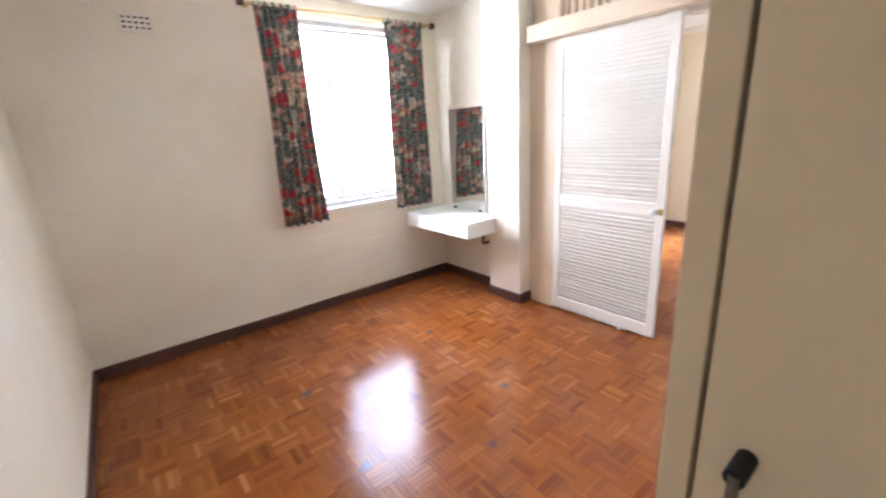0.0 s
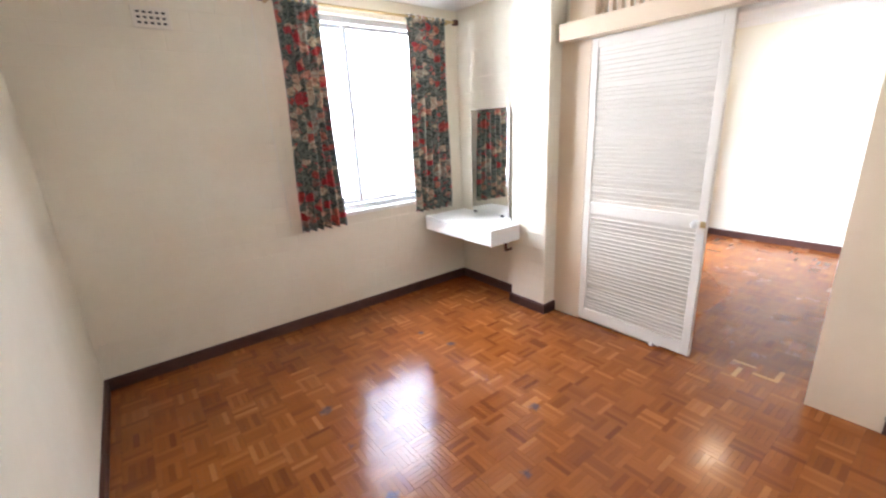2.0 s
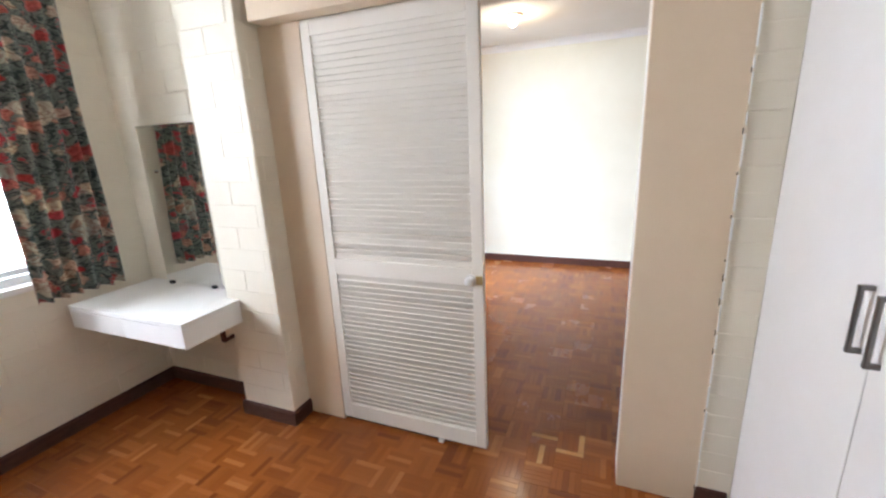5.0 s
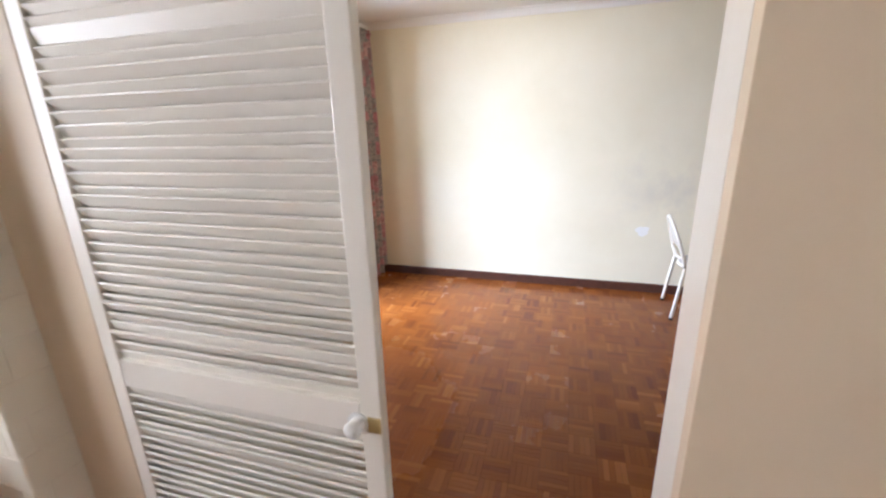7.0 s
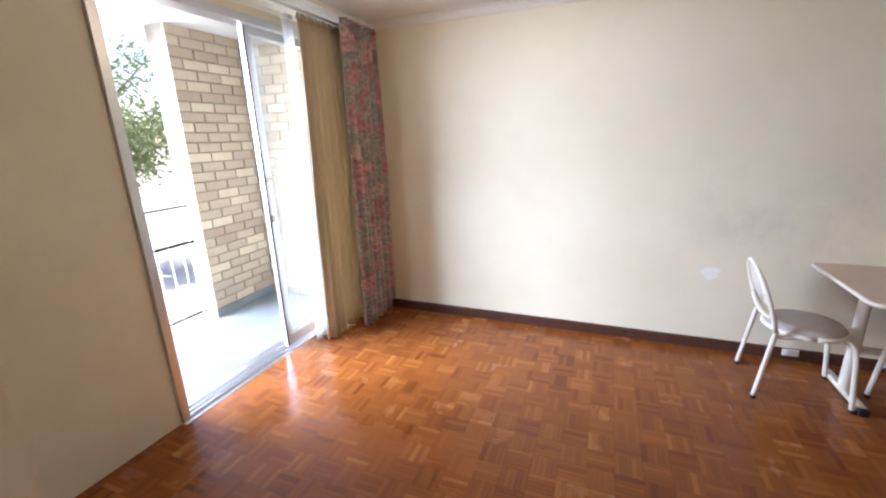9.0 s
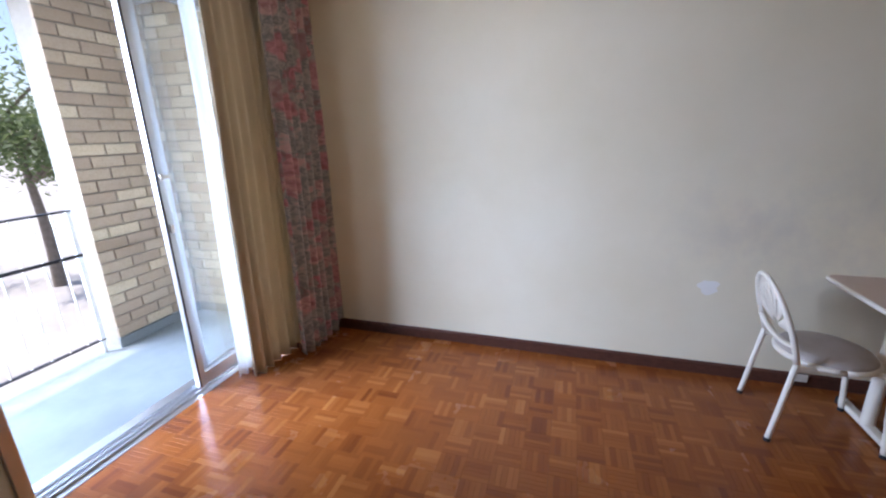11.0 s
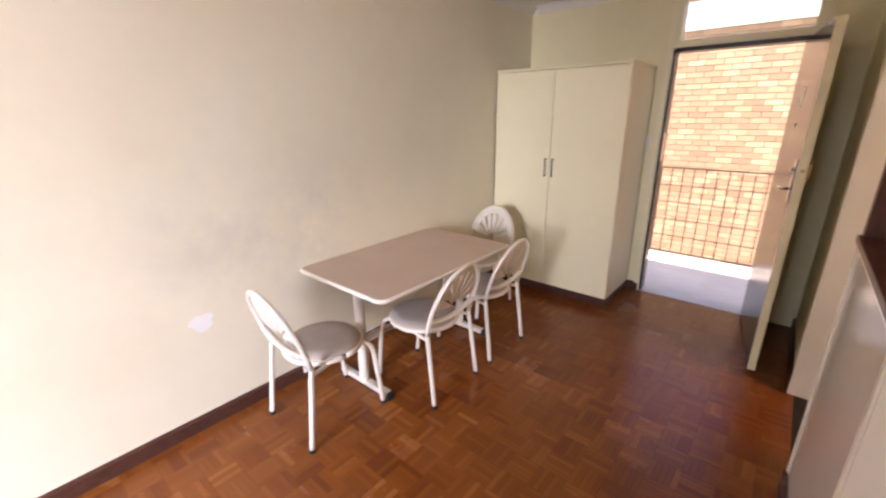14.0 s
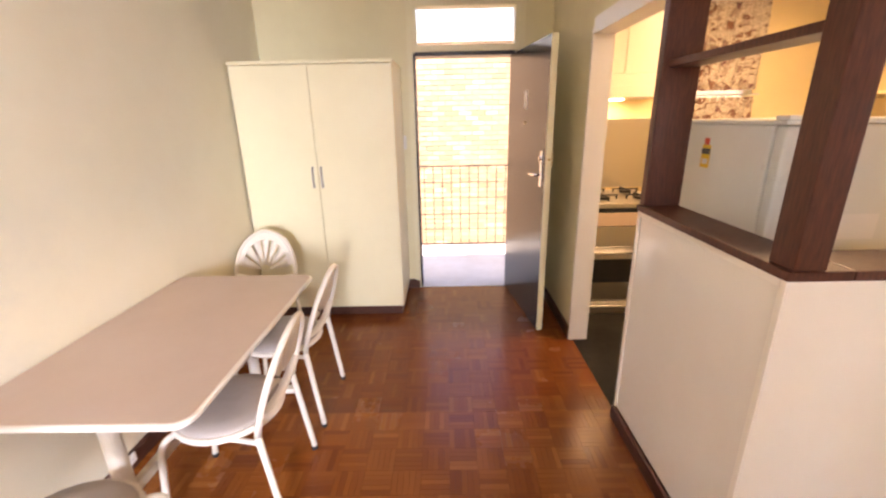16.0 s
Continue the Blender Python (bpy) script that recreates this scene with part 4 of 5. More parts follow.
def dining_chair():
    """Tubular chair; it faces +y, its back legs stand at y = -0.24."""
    t = thing("dining_chair", pose(0, 0, 0), "white enamelled steel chair with fan back and round seat", "chair", "chairs round the table")
    R = 0.0135

    def back_y(z):
        return -0.185 - 0.055 * max(0.0, (0.44 - z) / 0.44) - 0.122 * max(0.0, (z - 0.44) / 0.375) ** 1.1

    hoop = []
    for s in (-1, 1):
        leg = [(s * (0.208 - 0.012 * z / 0.44), back_y(z), z) for z in (0.014, 0.15, 0.3, 0.44)]
        part("leg", tube(smooth_line(leg, 4), R, seg=10), ENAMEL, t, smooth=True)
        part("foot_cap", rod((leg[0][0], leg[0][1], 0.0), (leg[0][0], leg[0][1], 0.02), 0.0145, seg=12), RUBBER, t)
    for k in range(25):
        a = math.pi * k / 24
        z = 0.44 + 0.115 + 0.260 * math.sin(a) if 0 < k < 24 else 0.44 + 0.115
        hoop.append((0.205 * math.cos(a), back_y(z), z))
    hoop = [(0.196, back_y(0.44), 0.44), (0.203, back_y(0.50), 0.50)] + hoop + [(-0.203, back_y(0.50), 0.50), (-0.196, back_y(0.44), 0.44)]
    part("back_hoop", tube(hoop, R, seg=10), ENAMEL, t, smooth=True)
    # pressed fan with five ribs
    fan = part("back_fan", tube(smooth_line([(-0.200, back_y(0.53), 0.53), (-0.1, back_y(0.50) - 0.01, 0.505), (0, back_y(0.50) - 0.014, 0.50), (0.1, back_y(0.50) - 0.01, 0.505), (0.200, back_y(0.53), 0.53)], 5), 0.020, seg=8, flat=0.45), ENAMEL, t, smooth=True)
    # broad pressed petals with narrow slots between them
    petals = 7
    for k in range(petals):
        bm = bmesh.new()
        rows = []
        for u in (0.16, 0.32, 0.48, 0.64, 0.83):
            slot = 2.2 + 1.6 * (1 - u)
            row = []
            for w in (0.0, 0.5, 1.0):
                lo, hi = -84 + 168 * k / petals + slot, -84 + 168 * (k + 1) / petals - slot
                ang = radians(lo + (hi - lo) * w)
                z = 0.555 + 0.260 * u * math.cos(ang)
                row.append(bm.verts.new((0.204 * u * math.sin(ang), back_y(z) + (0.001 if w == 0.5 else -0.003), z)))
            rows.append(row)
        for p, q in zip(rows, rows[1:]):
            for i in (0, 1):
                bm.faces.new((p[i], p[i + 1], q[i + 1], q[i]))
        g = bmesh.ops.extrude_face_region(bm, geom=list(bm.faces))
        bmesh.ops.translate(bm, verts=[v for v in g["geom"] if isinstance(v, bmesh.types.BMVert)], vec=(0, 0.005, 0))
        bmesh.ops.recalc_face_normals(bm, faces=bm.faces)
        part("petal", bm, ENAMEL, fan, smooth=True)
    # upper plate of the fan between the ribs' ends and the hoop
    bm = bmesh.new()
    outer, inner = [], []
    for k in range(13):
        a = radians(-80 + 160 * k / 12)
        zo = 0.555 + 0.260 * math.cos(a)
        zi = 0.555 + 0.208 * math.cos(a)
        outer.append(bm.verts.new((0.204 * math.sin(a), back_y(zo) + 0.001, zo)))
        inner.append(bm.verts.new((0.163 * math.sin(a), back_y(zi) + 0.001, zi)))
    for k in range(12):
        bm.faces.new((outer[k], outer[k + 1], inner[k + 1], inner[k]))
    g = bmesh.ops.extrude_face_region(bm, geom=list(bm.faces))
    bmesh.ops.translate(bm, verts=[v for v in g["geom"] if isinstance(v, bmesh.types.BMVert)], vec=(0, 0.005, 0))
    bmesh.ops.recalc_face_normals(bm, faces=bm.faces)
    part("fan_plate", bm, ENAMEL, fan)
    for s in (-1, 1):
        pts = smooth_line([(s * 0.10, 0.115, 0.415), (s * 0.155, 0.165, 0.412), (s * 0.172, 0.195, 0.36), (s * 0.178, 0.215, 0.2), (s * 0.183, 0.235, 0.014)], 5)
        part("leg", tube(pts, R, seg=10), ENAMEL, t, smooth=True)
        part("foot_cap", rod((s * 0.183, 0.235, 0.0), (s * 0.183, 0.235, 0.02), 0.0145, seg=12), RUBBER, t)
        part("side_bar", rod((s * 0.198, back_y(0.41), 0.41), (s * 0.15, 0.04, 0.415), 0.010), ENAMEL, t)
    ring = [(0.198 * math.cos(2 * math.pi * k / 28), 0.005 + 0.198 * math.sin(2 * math.pi * k / 28), 0.425) for k in range(29)]
    part("seat_ring", tube(ring, 0.0145, seg=8), ENAMEL, t, smooth=True)
    bm = bmesh.new()
    prof = [(0, 0.412), (0.185, 0.412), (0.196, 0.424), (0.197, 0.440), (0.185, 0.455), (0.14, 0.463), (0.07, 0.466), (0, 0.467)]
    rings = []
    for r, z in prof:
        rings.append([bm.verts.new((r * math.cos(2 * math.pi * k / 28), 0.005 + r * math.sin(2 * math.pi * k / 28), z)) for k in range(28)] if r else bm.verts.new((0, 0.005, z)))
    for a, b in zip(rings, rings[1:]):
        for k in range(28):
            k2 = (k + 1) % 28
            if isinstance(a, list) and isinstance(b, list):
                bm.faces.new((a[k], a[k2], b[k2], b[k]))
            elif isinstance(b, list):
                bm.faces.new((a, b[k2], b[k]))
            else:
                bm.faces.new((a[k], a[k2], b))
    bmesh.ops.recalc_face_normals(bm, faces=bm.faces)
    part("seat", bm, SEAT, t, "grey-beige padded vinyl seat", True)
    return t


chair = dining_chair()
chair.matrix_world = pose(6.175, 0.393, 0, 0, 0, 178)
copy_thing(chair, pose(5.965, -0.185, 0, 0, 0, -88))
copy_thing(chair, pose(5.968, -0.762, 0, 0, 0, -90))
far_chair = copy_thing(chair, pose(6.33, -1.22, 0, 0, 0, 0))


def wardrobe():
    t = thing("wardrobe", pose(6.0, -2.1, 0), "cream painted two-door wardrobe standing against the wall", "wardrobe")
    inv = t.matrix_world.inverted()

    def put(name, bm, mat, parent=t, label=""):
        bm.transform(inv)
        return part(name, bm, mat, parent, label)

    x0, x1, y0, y1 = 5.425, 6.552, -2.402, -1.815
    put("body", box((x0, y0, 0.088), (x1, y1 - 0.02, 1.915), 0.002), CREAM)
    put("top", box((x0 - 0.006, y0, 1.9155), (x1, y1 + 0.006, 1.938), 0.003), CREAM)
    put("plinth", box((x0 + 0.02, y0, 0.0), (x1, y1 - 0.05, 0.0875)), SKIRT, t, "dark stained plinth")
    m = (x0 + x1) / 2 + 0.02
    for a, b, s in ((x0 + 0.001, m - 0.0015, 1), (m + 0.0015, x1 - 0.001, -1)):
        d = put("door", box((a, y1 - 0.0195, 0.092), (b, y1, 1.911), 0.003), CREAM)
        hx = (b - 0.03) if s > 0 else (a + 0.03)
        h = put("handle", box((hx - 0.006, y1 + 0.022, 1.07), (hx + 0.006, y1 + 0.03, 1.225), 0.003), BRONZE, d, "slim metal bar handle")
        for z in (1.08, 1.215):
            put("handle_post", rod((hx, y1, z), (hx, y1 + 0.024, z), 0.005), BRONZE, h)


wardrobe()


def entrance_door():
    t = thing("door_3", pose(4.89, SY, 0), "black gloss entrance door standing wide open, with fanlight", "door")
    t["kind"] = "structure"
    inv = t.matrix_world.inverted()

    def put(name, bm, mat, parent=t, label=""):
        bm.transform(inv)
        return part(name, bm, mat, parent, label)

    x0, x1 = 4.46, 5.32
    y0, y1 = SY - 0.12, SY + 0.012
    # lining and head in black, outer architrave in cream
    put("lining", box((x0 + 0.001, y0, 0.006), (x0 + 0.032, SY - 0.002, 2.045), 0.002), BLACK)
    put("lining", box((x1 - 0.018, y0, 0.006), (x1 - 0.001, SY - 0.002, 2.045), 0.002), BLACK)
    put("strike_plate", box((x1 - 0.0205, SY - 0.05, 1.19), (x1 - 0.0182, SY - 0.006, 1.42), 0.001), CHROME, t, "worn steel strike plate")
    put("head", box((x0 + 0.032, y0, 2.025), (x1 - 0.018, y1, 2.055), 0.002), BLACK)
    put("transom_rail", box((x0 + 0.001, y0, 2.0555), (x1 - 0.001, y1 + 0.004, 2.105), 0.003), CREAM)
    put("transom_head", box((x0 + 0.001, y0, 2.385), (x1 - 0.001, y1, 2.429), 0.003), CREAM)
    for a, b in ((x0 + 0.001, x0 + 0.035), (x1 - 0.035, x1 - 0.001)):
        put("transom_stile", box((a, y0, 2.1055), (b, y1, 2.3845), 0.003), CREAM)
    g = put("pane", box((x0 + 0.03, SY - 0.07, 2.10), (x1 - 0.03, SY - 0.064, 2.39)), GLASS)
    g.visible_shadow = False
    put("architrave", box((x0 - 0.045, SY, 0.0), (x0, SY + 0.014, 2.43), 0.003), CREAM)
    put("architrave", box((x1, SY, 0.0), (x1 + 0.045, SY + 0.014, 2.43), 0.003), CREAM)
    # leaf swung open into the room
    hinge = Vector((4.492, SY + 0.006, 0))
    ang = math.degrees(math.atan2(-1.515 - hinge.y, 4.371 - hinge.x))
    m = Matrix.Translation(hinge) @ pose(0, 0, 0, 0, 0, ang)
    L = 0.895

    def swung(name, bm, mat, parent, label=""):
        bm.transform(m)
        return put(name, bm, mat, parent, label)

    leaf = swung("leaf", box((0, -0.036, 0.014), (L - 0.004, 0.0, 2.022), 0.002), LEAF_PAINT, t)
    swung("leaf_inner_face", box((0.0, 0.0, 0.014), (L - 0.004, 0.006, 2.022), 0.001), CREAM, leaf, "cream painted inner face")
    swung("leaf_edge", box((L - 0.0038, -0.036, 0.014), (L, 0.006, 2.022), 0.001), CREAM, leaf, "cream painted leading edge")
    for z in (0.25, 1.0, 1.78):
        swung("hinge", rod((0.0, 0.006, z - 0.05), (0.0, 0.006, z + 0.05), 0.008), CHROME, leaf)
    pl = swung("lock_plate", box((L - 0.095, -0.042, 1.08), (L - 0.055, -0.036, 1.32), 0.003), CHROME, leaf, "chrome lock plate")
    swung("lever", tube(smooth_line([(L - 0.075, -0.042, 1.16), (L - 0.075, -0.075, 1.16), (L - 0.095, -0.08, 1.158), (L - 0.19, -0.078, 1.155)], 4), 0.009, seg=8), CHROME, pl)
    swung("cylinder", rod((L - 0.075, -0.042, 1.27), (L - 0.075, -0.056, 1.27), 0.014, seg=16), CHROME, pl)
    swung("peephole", rod((L * 0.5, -0.036, 1.50), (L * 0.5, -0.041, 1.50), 0.011, seg=14), BRASS, leaf)
    swung("number_plate", box((L * 0.5 - 0.022, -0.039, 1.60), (L * 0.5 + 0.022, -0.036, 1.72), 0.001), STRIP, leaf, "small pale number plate")
    swung("latch", rod((L, -0.015, 1.27), (L + 0.012, -0.015, 1.27), 0.010, seg=12), BRASS, leaf)
    swung("inner_lock", box((L - 0.09, 0.006, 1.22), (L - 0.03, 0.03, 1.31), 0.006), BRASS, leaf)


entrance_door()
sw = thing("light_switch", pose(5.437, SY, 1.35), "white plastic light switch beside the entrance", "switch")
part("plate", box((-0.036, 0, -0.058), (0.036, 0.008, 0.058), 0.003), STRIP, sw)
part("rocker", box((-0.01, 0.008, -0.016), (0.01, 0.013, 0.016), 0.002), STRIP, sw)

for y in (0.275, -0.26):
    so = thing("power_outlet", pose(LX - 0.016, y, 0.058), "white double power outlet set on the skirting", "power outlet", "skirting outlets")
    part("plate", box((-0.010, -0.048, -0.024), (0.0, 0.048, 0.024), 0.003), STRIP, so)
    for s in (-1, 1):
        part("socket", box((-0.013, s * 0.023 - 0.013, -0.018), (-0.010, s * 0.023 + 0.013, 0.010), 0.001), STRIP, so)
        part("rocker", box((-0.014, s * 0.023 - 0.005, 0.012), (-0.010, s * 0.023 + 0.005, 0.021), 0.001), STRIP, so)

patch = tagged(obj("filler_patch", bmesh.new(), SHELF_WHITE), "round white filler patch on the long wall", "wall patch")
bm = bmesh.new()
vs = [bm.verts.new((LX - 0.0015, 0.82 + (0.055 + 0.012 * math.sin(5 * a + 1)) * math.cos(a), 0.592 + (0.047 + 0.009 * math.sin(3 * a)) * math.sin(a))) for a in (2 * math.pi * k / 28 for k in range(28))]
f = bm.faces.new(vs)
g = bmesh.ops.extrude_face_region(bm, geom=[f])
bmesh.ops.translate(bm, verts=[v for v in g["geom"] if isinstance(v, bmesh.types.BMVert)], vec=(0.0015, 0, 0))
bmesh.ops.recalc_face_normals(bm, faces=bm.faces)
bm.to_mesh(patch.data)
bm.free()

lamp = thing("ceiling_lamp", pose(5.40, 2.215, H), "lit round frosted glass ceiling lamp", "ceiling lamp")
part("base", rod((0, 0, -0.02), (0, 0, 0), 0.085, seg=28), STRIP, lamp)
bm = bmesh.new()
bmesh.ops.create_uvsphere(bm, u_segments=20, v_segments=10, radius=0.035, matrix=Matrix.Translation((0, 0, -0.06)))
part("bulb", bm, BULB, lamp, "glowing bulb", True)
part("bulb_holder", rod((0, 0, -0.04), (0, 0, -0.02), 0.022, seg=16), STRIP, lamp)

# ---- kitchen ----
half = wall("half_wall_east", "y", (KX - 0.14, -0.585, -0.012), (KX - 0.012, 0.238, 1.128), [], WALL, "low kitchen partition")
wall("half_wall_north", "x", (PX, 0.06, -0.012), (KX - 0.14, 0.238, 1.128), [], WHITE, "white low kitchen partition")
structure("trim_half_wall_north", box((PX + 0.001, 0.2385, 0.0), (KX - 0.003, 0.25, 1.127), 0.001), WHITE, "white painted face of the low partition")
structure("trim_half_wall_board", box((KX - 0.0115, -0.584, 0.084), (KX - 0.002, 0.2495, 1.127), 0.001), GLOSS, "glossy white board on the low partition")
for n, (a, b) in enumerate((((-0.600, 0.0), (-0.578, 1.127)), ((0.228, 0.084), (0.2505, 1.127)), ((-0.577, 1.103), (0.227, 1.127)))):
    structure("trim_half_wall_bead_%d" % (n + 1), box((KX - 0.012 if n == 0 else KX - 0.0018, a[0], a[1]), (KX + 0.006, b[0], b[1]), 0.002), WHITE, "white timber bead round the board")
structure("trim_kitchen_post", box((KX - 0.118, -1.425, 0.0), (KX + 0.012, -1.398, 2.02), 0.003), WHITE, "white painted doorway post")
structure("trim_kitchen_head", box((KX - 0.118, -1.397, 1.985), (KX + 0.012, -0.601, 2.075), 0.003), WHITE, "cream painted doorway head")
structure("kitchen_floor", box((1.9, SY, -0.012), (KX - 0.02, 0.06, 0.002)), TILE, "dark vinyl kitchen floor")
structure("kitchen_wall_lining", box((1.9, SY, 0.0), (2.52, SY + 0.006, H)), KITCHEN, "yellow painted kitchen wall")
structure("kitchen_wall_lining_east", box((3.10, SY, 0.0), (KX - 0.11, SY + 0.006, H)), KITCHEN, "yellow painted kitchen wall beside the window")

div = thing("room_divider", pose(KX - 0.07, -0.17, 1.128), "dark mahogany stained divider shelf on the low partition", "divider")
inv = div.matrix_world.inverted()


def dput(name, bm, label=""):
    bm.transform(inv)
    return part(name, bm, DARK, div, label)


dput("ledge", box((KX - 0.15, -0.60, 1.1285), (KX + 0.016, 0.262, 1.156), 0.004))
dput("ledge", box((PX + 0.002, 0.09, 1.1285), (KX - 0.151, 0.262, 1.156), 0.004))
dput("post", box((KX - 0.15, -0.598, 1.1565), (KX + 0.004, -0.555, H - 0.001), 0.003))
dput("post", box((KX - 0.082, 0.172, 1.1565), (KX + 0.002, 0.256, H - 0.001), 0.003))
dput("post", box((PX + 0.003, 0.150, 1.1565), (PX + 0.045, 0.256, H - 0.001), 0.003))
dput("shelf", box((KX - 0.14, -0.5545, 1.718), (KX - 0.02, 0.171, 1.744), 0.003))
dput("shelf", box((PX + 0.046, 0.158, 1.718), (KX - 0.083, 0.25, 1.744), 0.003))


def fridge():
    t = thing("fridge", pose(3.58, -0.57, 0), "white two-door fridge with a yellow sticker on its side", "fridge")
    inv = t.matrix_world.inverted()

    def put(name, bm, mat, parent=t, label=""):
        bm.transform(inv)
        return part(name, bm, mat, parent, label)

    x0, x1, y0, y1 = 3.30, 3.89, -0.91, -0.30
    put("body", box((x0, y0, 0.03), (x1, y1, 1.495), 0.01), FRIDGE_WHITE)
    put("top", box((x0 - 0.003, y0, 1.4955), (x1 + 0.004, y1 + 0.055, 1.513), 0.006), FRIDGE_WHITE)
    for a, b in ((0.05, 0.93), (0.94, 1.493)):
        d = put("door", box((x0, y1 + 0.006, a), (x1, y1 + 0.06, b), 0.014, seg=3), FRIDGE_WHITE)
        put("gasket", box((x0 + 0.015, y1 + 0.0005, a + 0.015), (x1 - 0.015, y1 + 0.0055, b - 0.015)), RUBBER, d)
    put("hinge_cover", box((x1 - 0.07, y1 - 0.02, 1.5135), (x1 - 0.01, y1 + 0.045, 1.528), 0.004), STRIP)
    s = put("energy_sticker", box((x1, -0.70, 1.305), (x1 + 0.0015, -0.64, 1.405)), YELLOW, t, "yellow energy sticker with red arch")
    put("sticker_band", box((x1 + 0.0016, -0.70, 1.365), (x1 + 0.0024, -0.64, 1.39)), BLACK, s)
    put("sticker_arch", box((x1, -0.69, 1.4055), (x1 + 0.0015, -0.655, 1.435), 0.0004), RED, s)
    put("sticker_bar", box((x1 + 0.0016, -0.69, 1.322), (x1 + 0.0024, -0.65, 1.345)), PAPER, s)
    put("paper_label", box((3.49, y1 + 0.0602, 1.085), (3.66, y1 + 0.0614, 1.18)), PAPER, t, "small white paper note on the door")
    for x in (x0 + 0.05, x1 - 0.05):
        for y in (y0 + 0.05, y1 - 0.05):
            put("foot", rod((x, y, 0.001), (x, y, 0.031), 0.018, seg=12), RUBBER)


fridge()


def stove():
    t = thing("stove", pose(3.68, -2.1, 0), "white gas stove with steel bands and black hob burners", "stove")
    inv = t.matrix_world.inverted()

    def put(name, bm, mat, parent=t, label=""):
        bm.transform(inv)
        return part(name, bm, mat, parent, label)

    x0, x1, y0, y1 = 3.40, 3.985, SY + 0.02, -1.80
    put("body", box((x0, y0, 0.0), (x1, y1 - 0.025, 0.87), 0.003), ENAMEL)
    put("hob", box((x0, y0, 0.8705), (x1, y1, 0.912), 0.006), STEEL, t, "stainless steel hob top")
    for i, x in enumerate((3.55, 3.83)):
        for j, y in enumerate((-2.25, -1.97)):
            put("burner", rod((x, y, 0.9125), (x, y, 0.93), 0.045, seg=18), BLACK)
            g = put("trivet", box((x - 0.11, y - 0.006, 0.938), (x + 0.11, y + 0.006, 0.948), 0.002), BLACK)
            put("trivet_bar", box((x - 0.006, y - 0.11, 0.9375), (x + 0.006, y + 0.11, 0.9475), 0.002), BLACK, g)
            for dx, dy in ((0.1, 0), (-0.1, 0), (0, 0.1), (0, -0.1)):
                put("trivet_foot", box((x + dx - 0.005, y + dy - 0.005, 0.9125), (x + dx + 0.005, y + dy + 0.005, 0.940)), BLACK, g)
    put("hob_band", box((x0, y1 - 0.0245, 0.838), (x1, y1 - 0.004, 0.8695), 0.003), BLACK, t, "black band under the hob")
    put("control_panel", box((x0, y1 - 0.0245, 0.735), (x1, y1, 0.836), 0.004), LAMINATE, t, "beige control panel")
    put("drawer", box((x0, y1 - 0.0245, 0.570), (x1, y1, 0.730), 0.004), STEEL)
    put("handle", rod((x0 + 0.02, y1 + 0.035, 0.532), (x1 - 0.02, y1 + 0.035, 0.532), 0.012), CHROME)
    for x in (x0 + 0.06, x1 - 0.06):
        put("handle_post", rod((x, y1 - 0.02, 0.532), (x, y1 + 0.035, 0.532), 0.007), CHROME)
    d = put("oven_door", box((x0, y1 - 0.0245, 0.12), (x1, y1, 0.562), 0.004), STEEL)
    put("oven_window", box((x0 + 0.012, y1 + 0.0002, 0.275), (x1 - 0.012, y1 + 0.004, 0.47), 0.001), BLACK, d, "black oven glass")
    put("plinth", box((x0, y1 - 0.0245, 0.0), (x1, y1 - 0.005, 0.112), 0.003), STEEL)
    put("bottom_rail", rod((x0 + 0.02, y1 + 0.02, 0.075), (x1 - 0.02, y1 + 0.02, 0.075), 0.010), CHROME)
    for x in (x0 + 0.06, x1 - 0.06):
        put("rail_post", rod((x, y1 - 0.02, 0.075), (x, y1 + 0.02, 0.075), 0.006), CHROME)


stove()
structure("trim_splashback", box((3.20, SY + 0.0065, 0.93), (4.06, SY + 0.0105, 1.51), 0.001), STEEL, "brushed steel splashback behind the stove")
hood = thing("range_hood", pose(3.68, SY + 0.25, 1.60), "cream range hood with a small lit lamp", "range hood")
part("body", box((-0.29, -0.238, 0.06), (0.30, 0.22, 0.22), 0.006), WHITE, hood)
part("lip", box((-0.29, 0.2205, 0.06), (0.30, 0.24, 0.14), 0.004), WHITE, hood)
part("lamp_lens", box((-0.02, -0.13, 0.048), (0.10, -0.03, 0.0595), 0.003), HOOD_LENS, hood, "lit hood lamp lens")
cup = thing("wall_cupboard", pose(3.68, SY + 0.18, 2.05), "cream kitchen wall cupboard over the hood", "cupboard")
part("body", box((-0.30, -0.17, -0.22), (0.38, 0.13, 0.46), 0.003), WHITE, cup)
for a, b in ((-0.30, 0.038), (0.042, 0.38)):
    part("door", box((a, 0.1305, -0.215), (b, 0.149, 0.455), 0.003), WHITE, cup)
area("hood_lamp", pose(3.70, SY + 0.20, 1.64, 0, 0, 0), 0.24, 0.16, 1.1, (1.0, 0.72, 0.38))


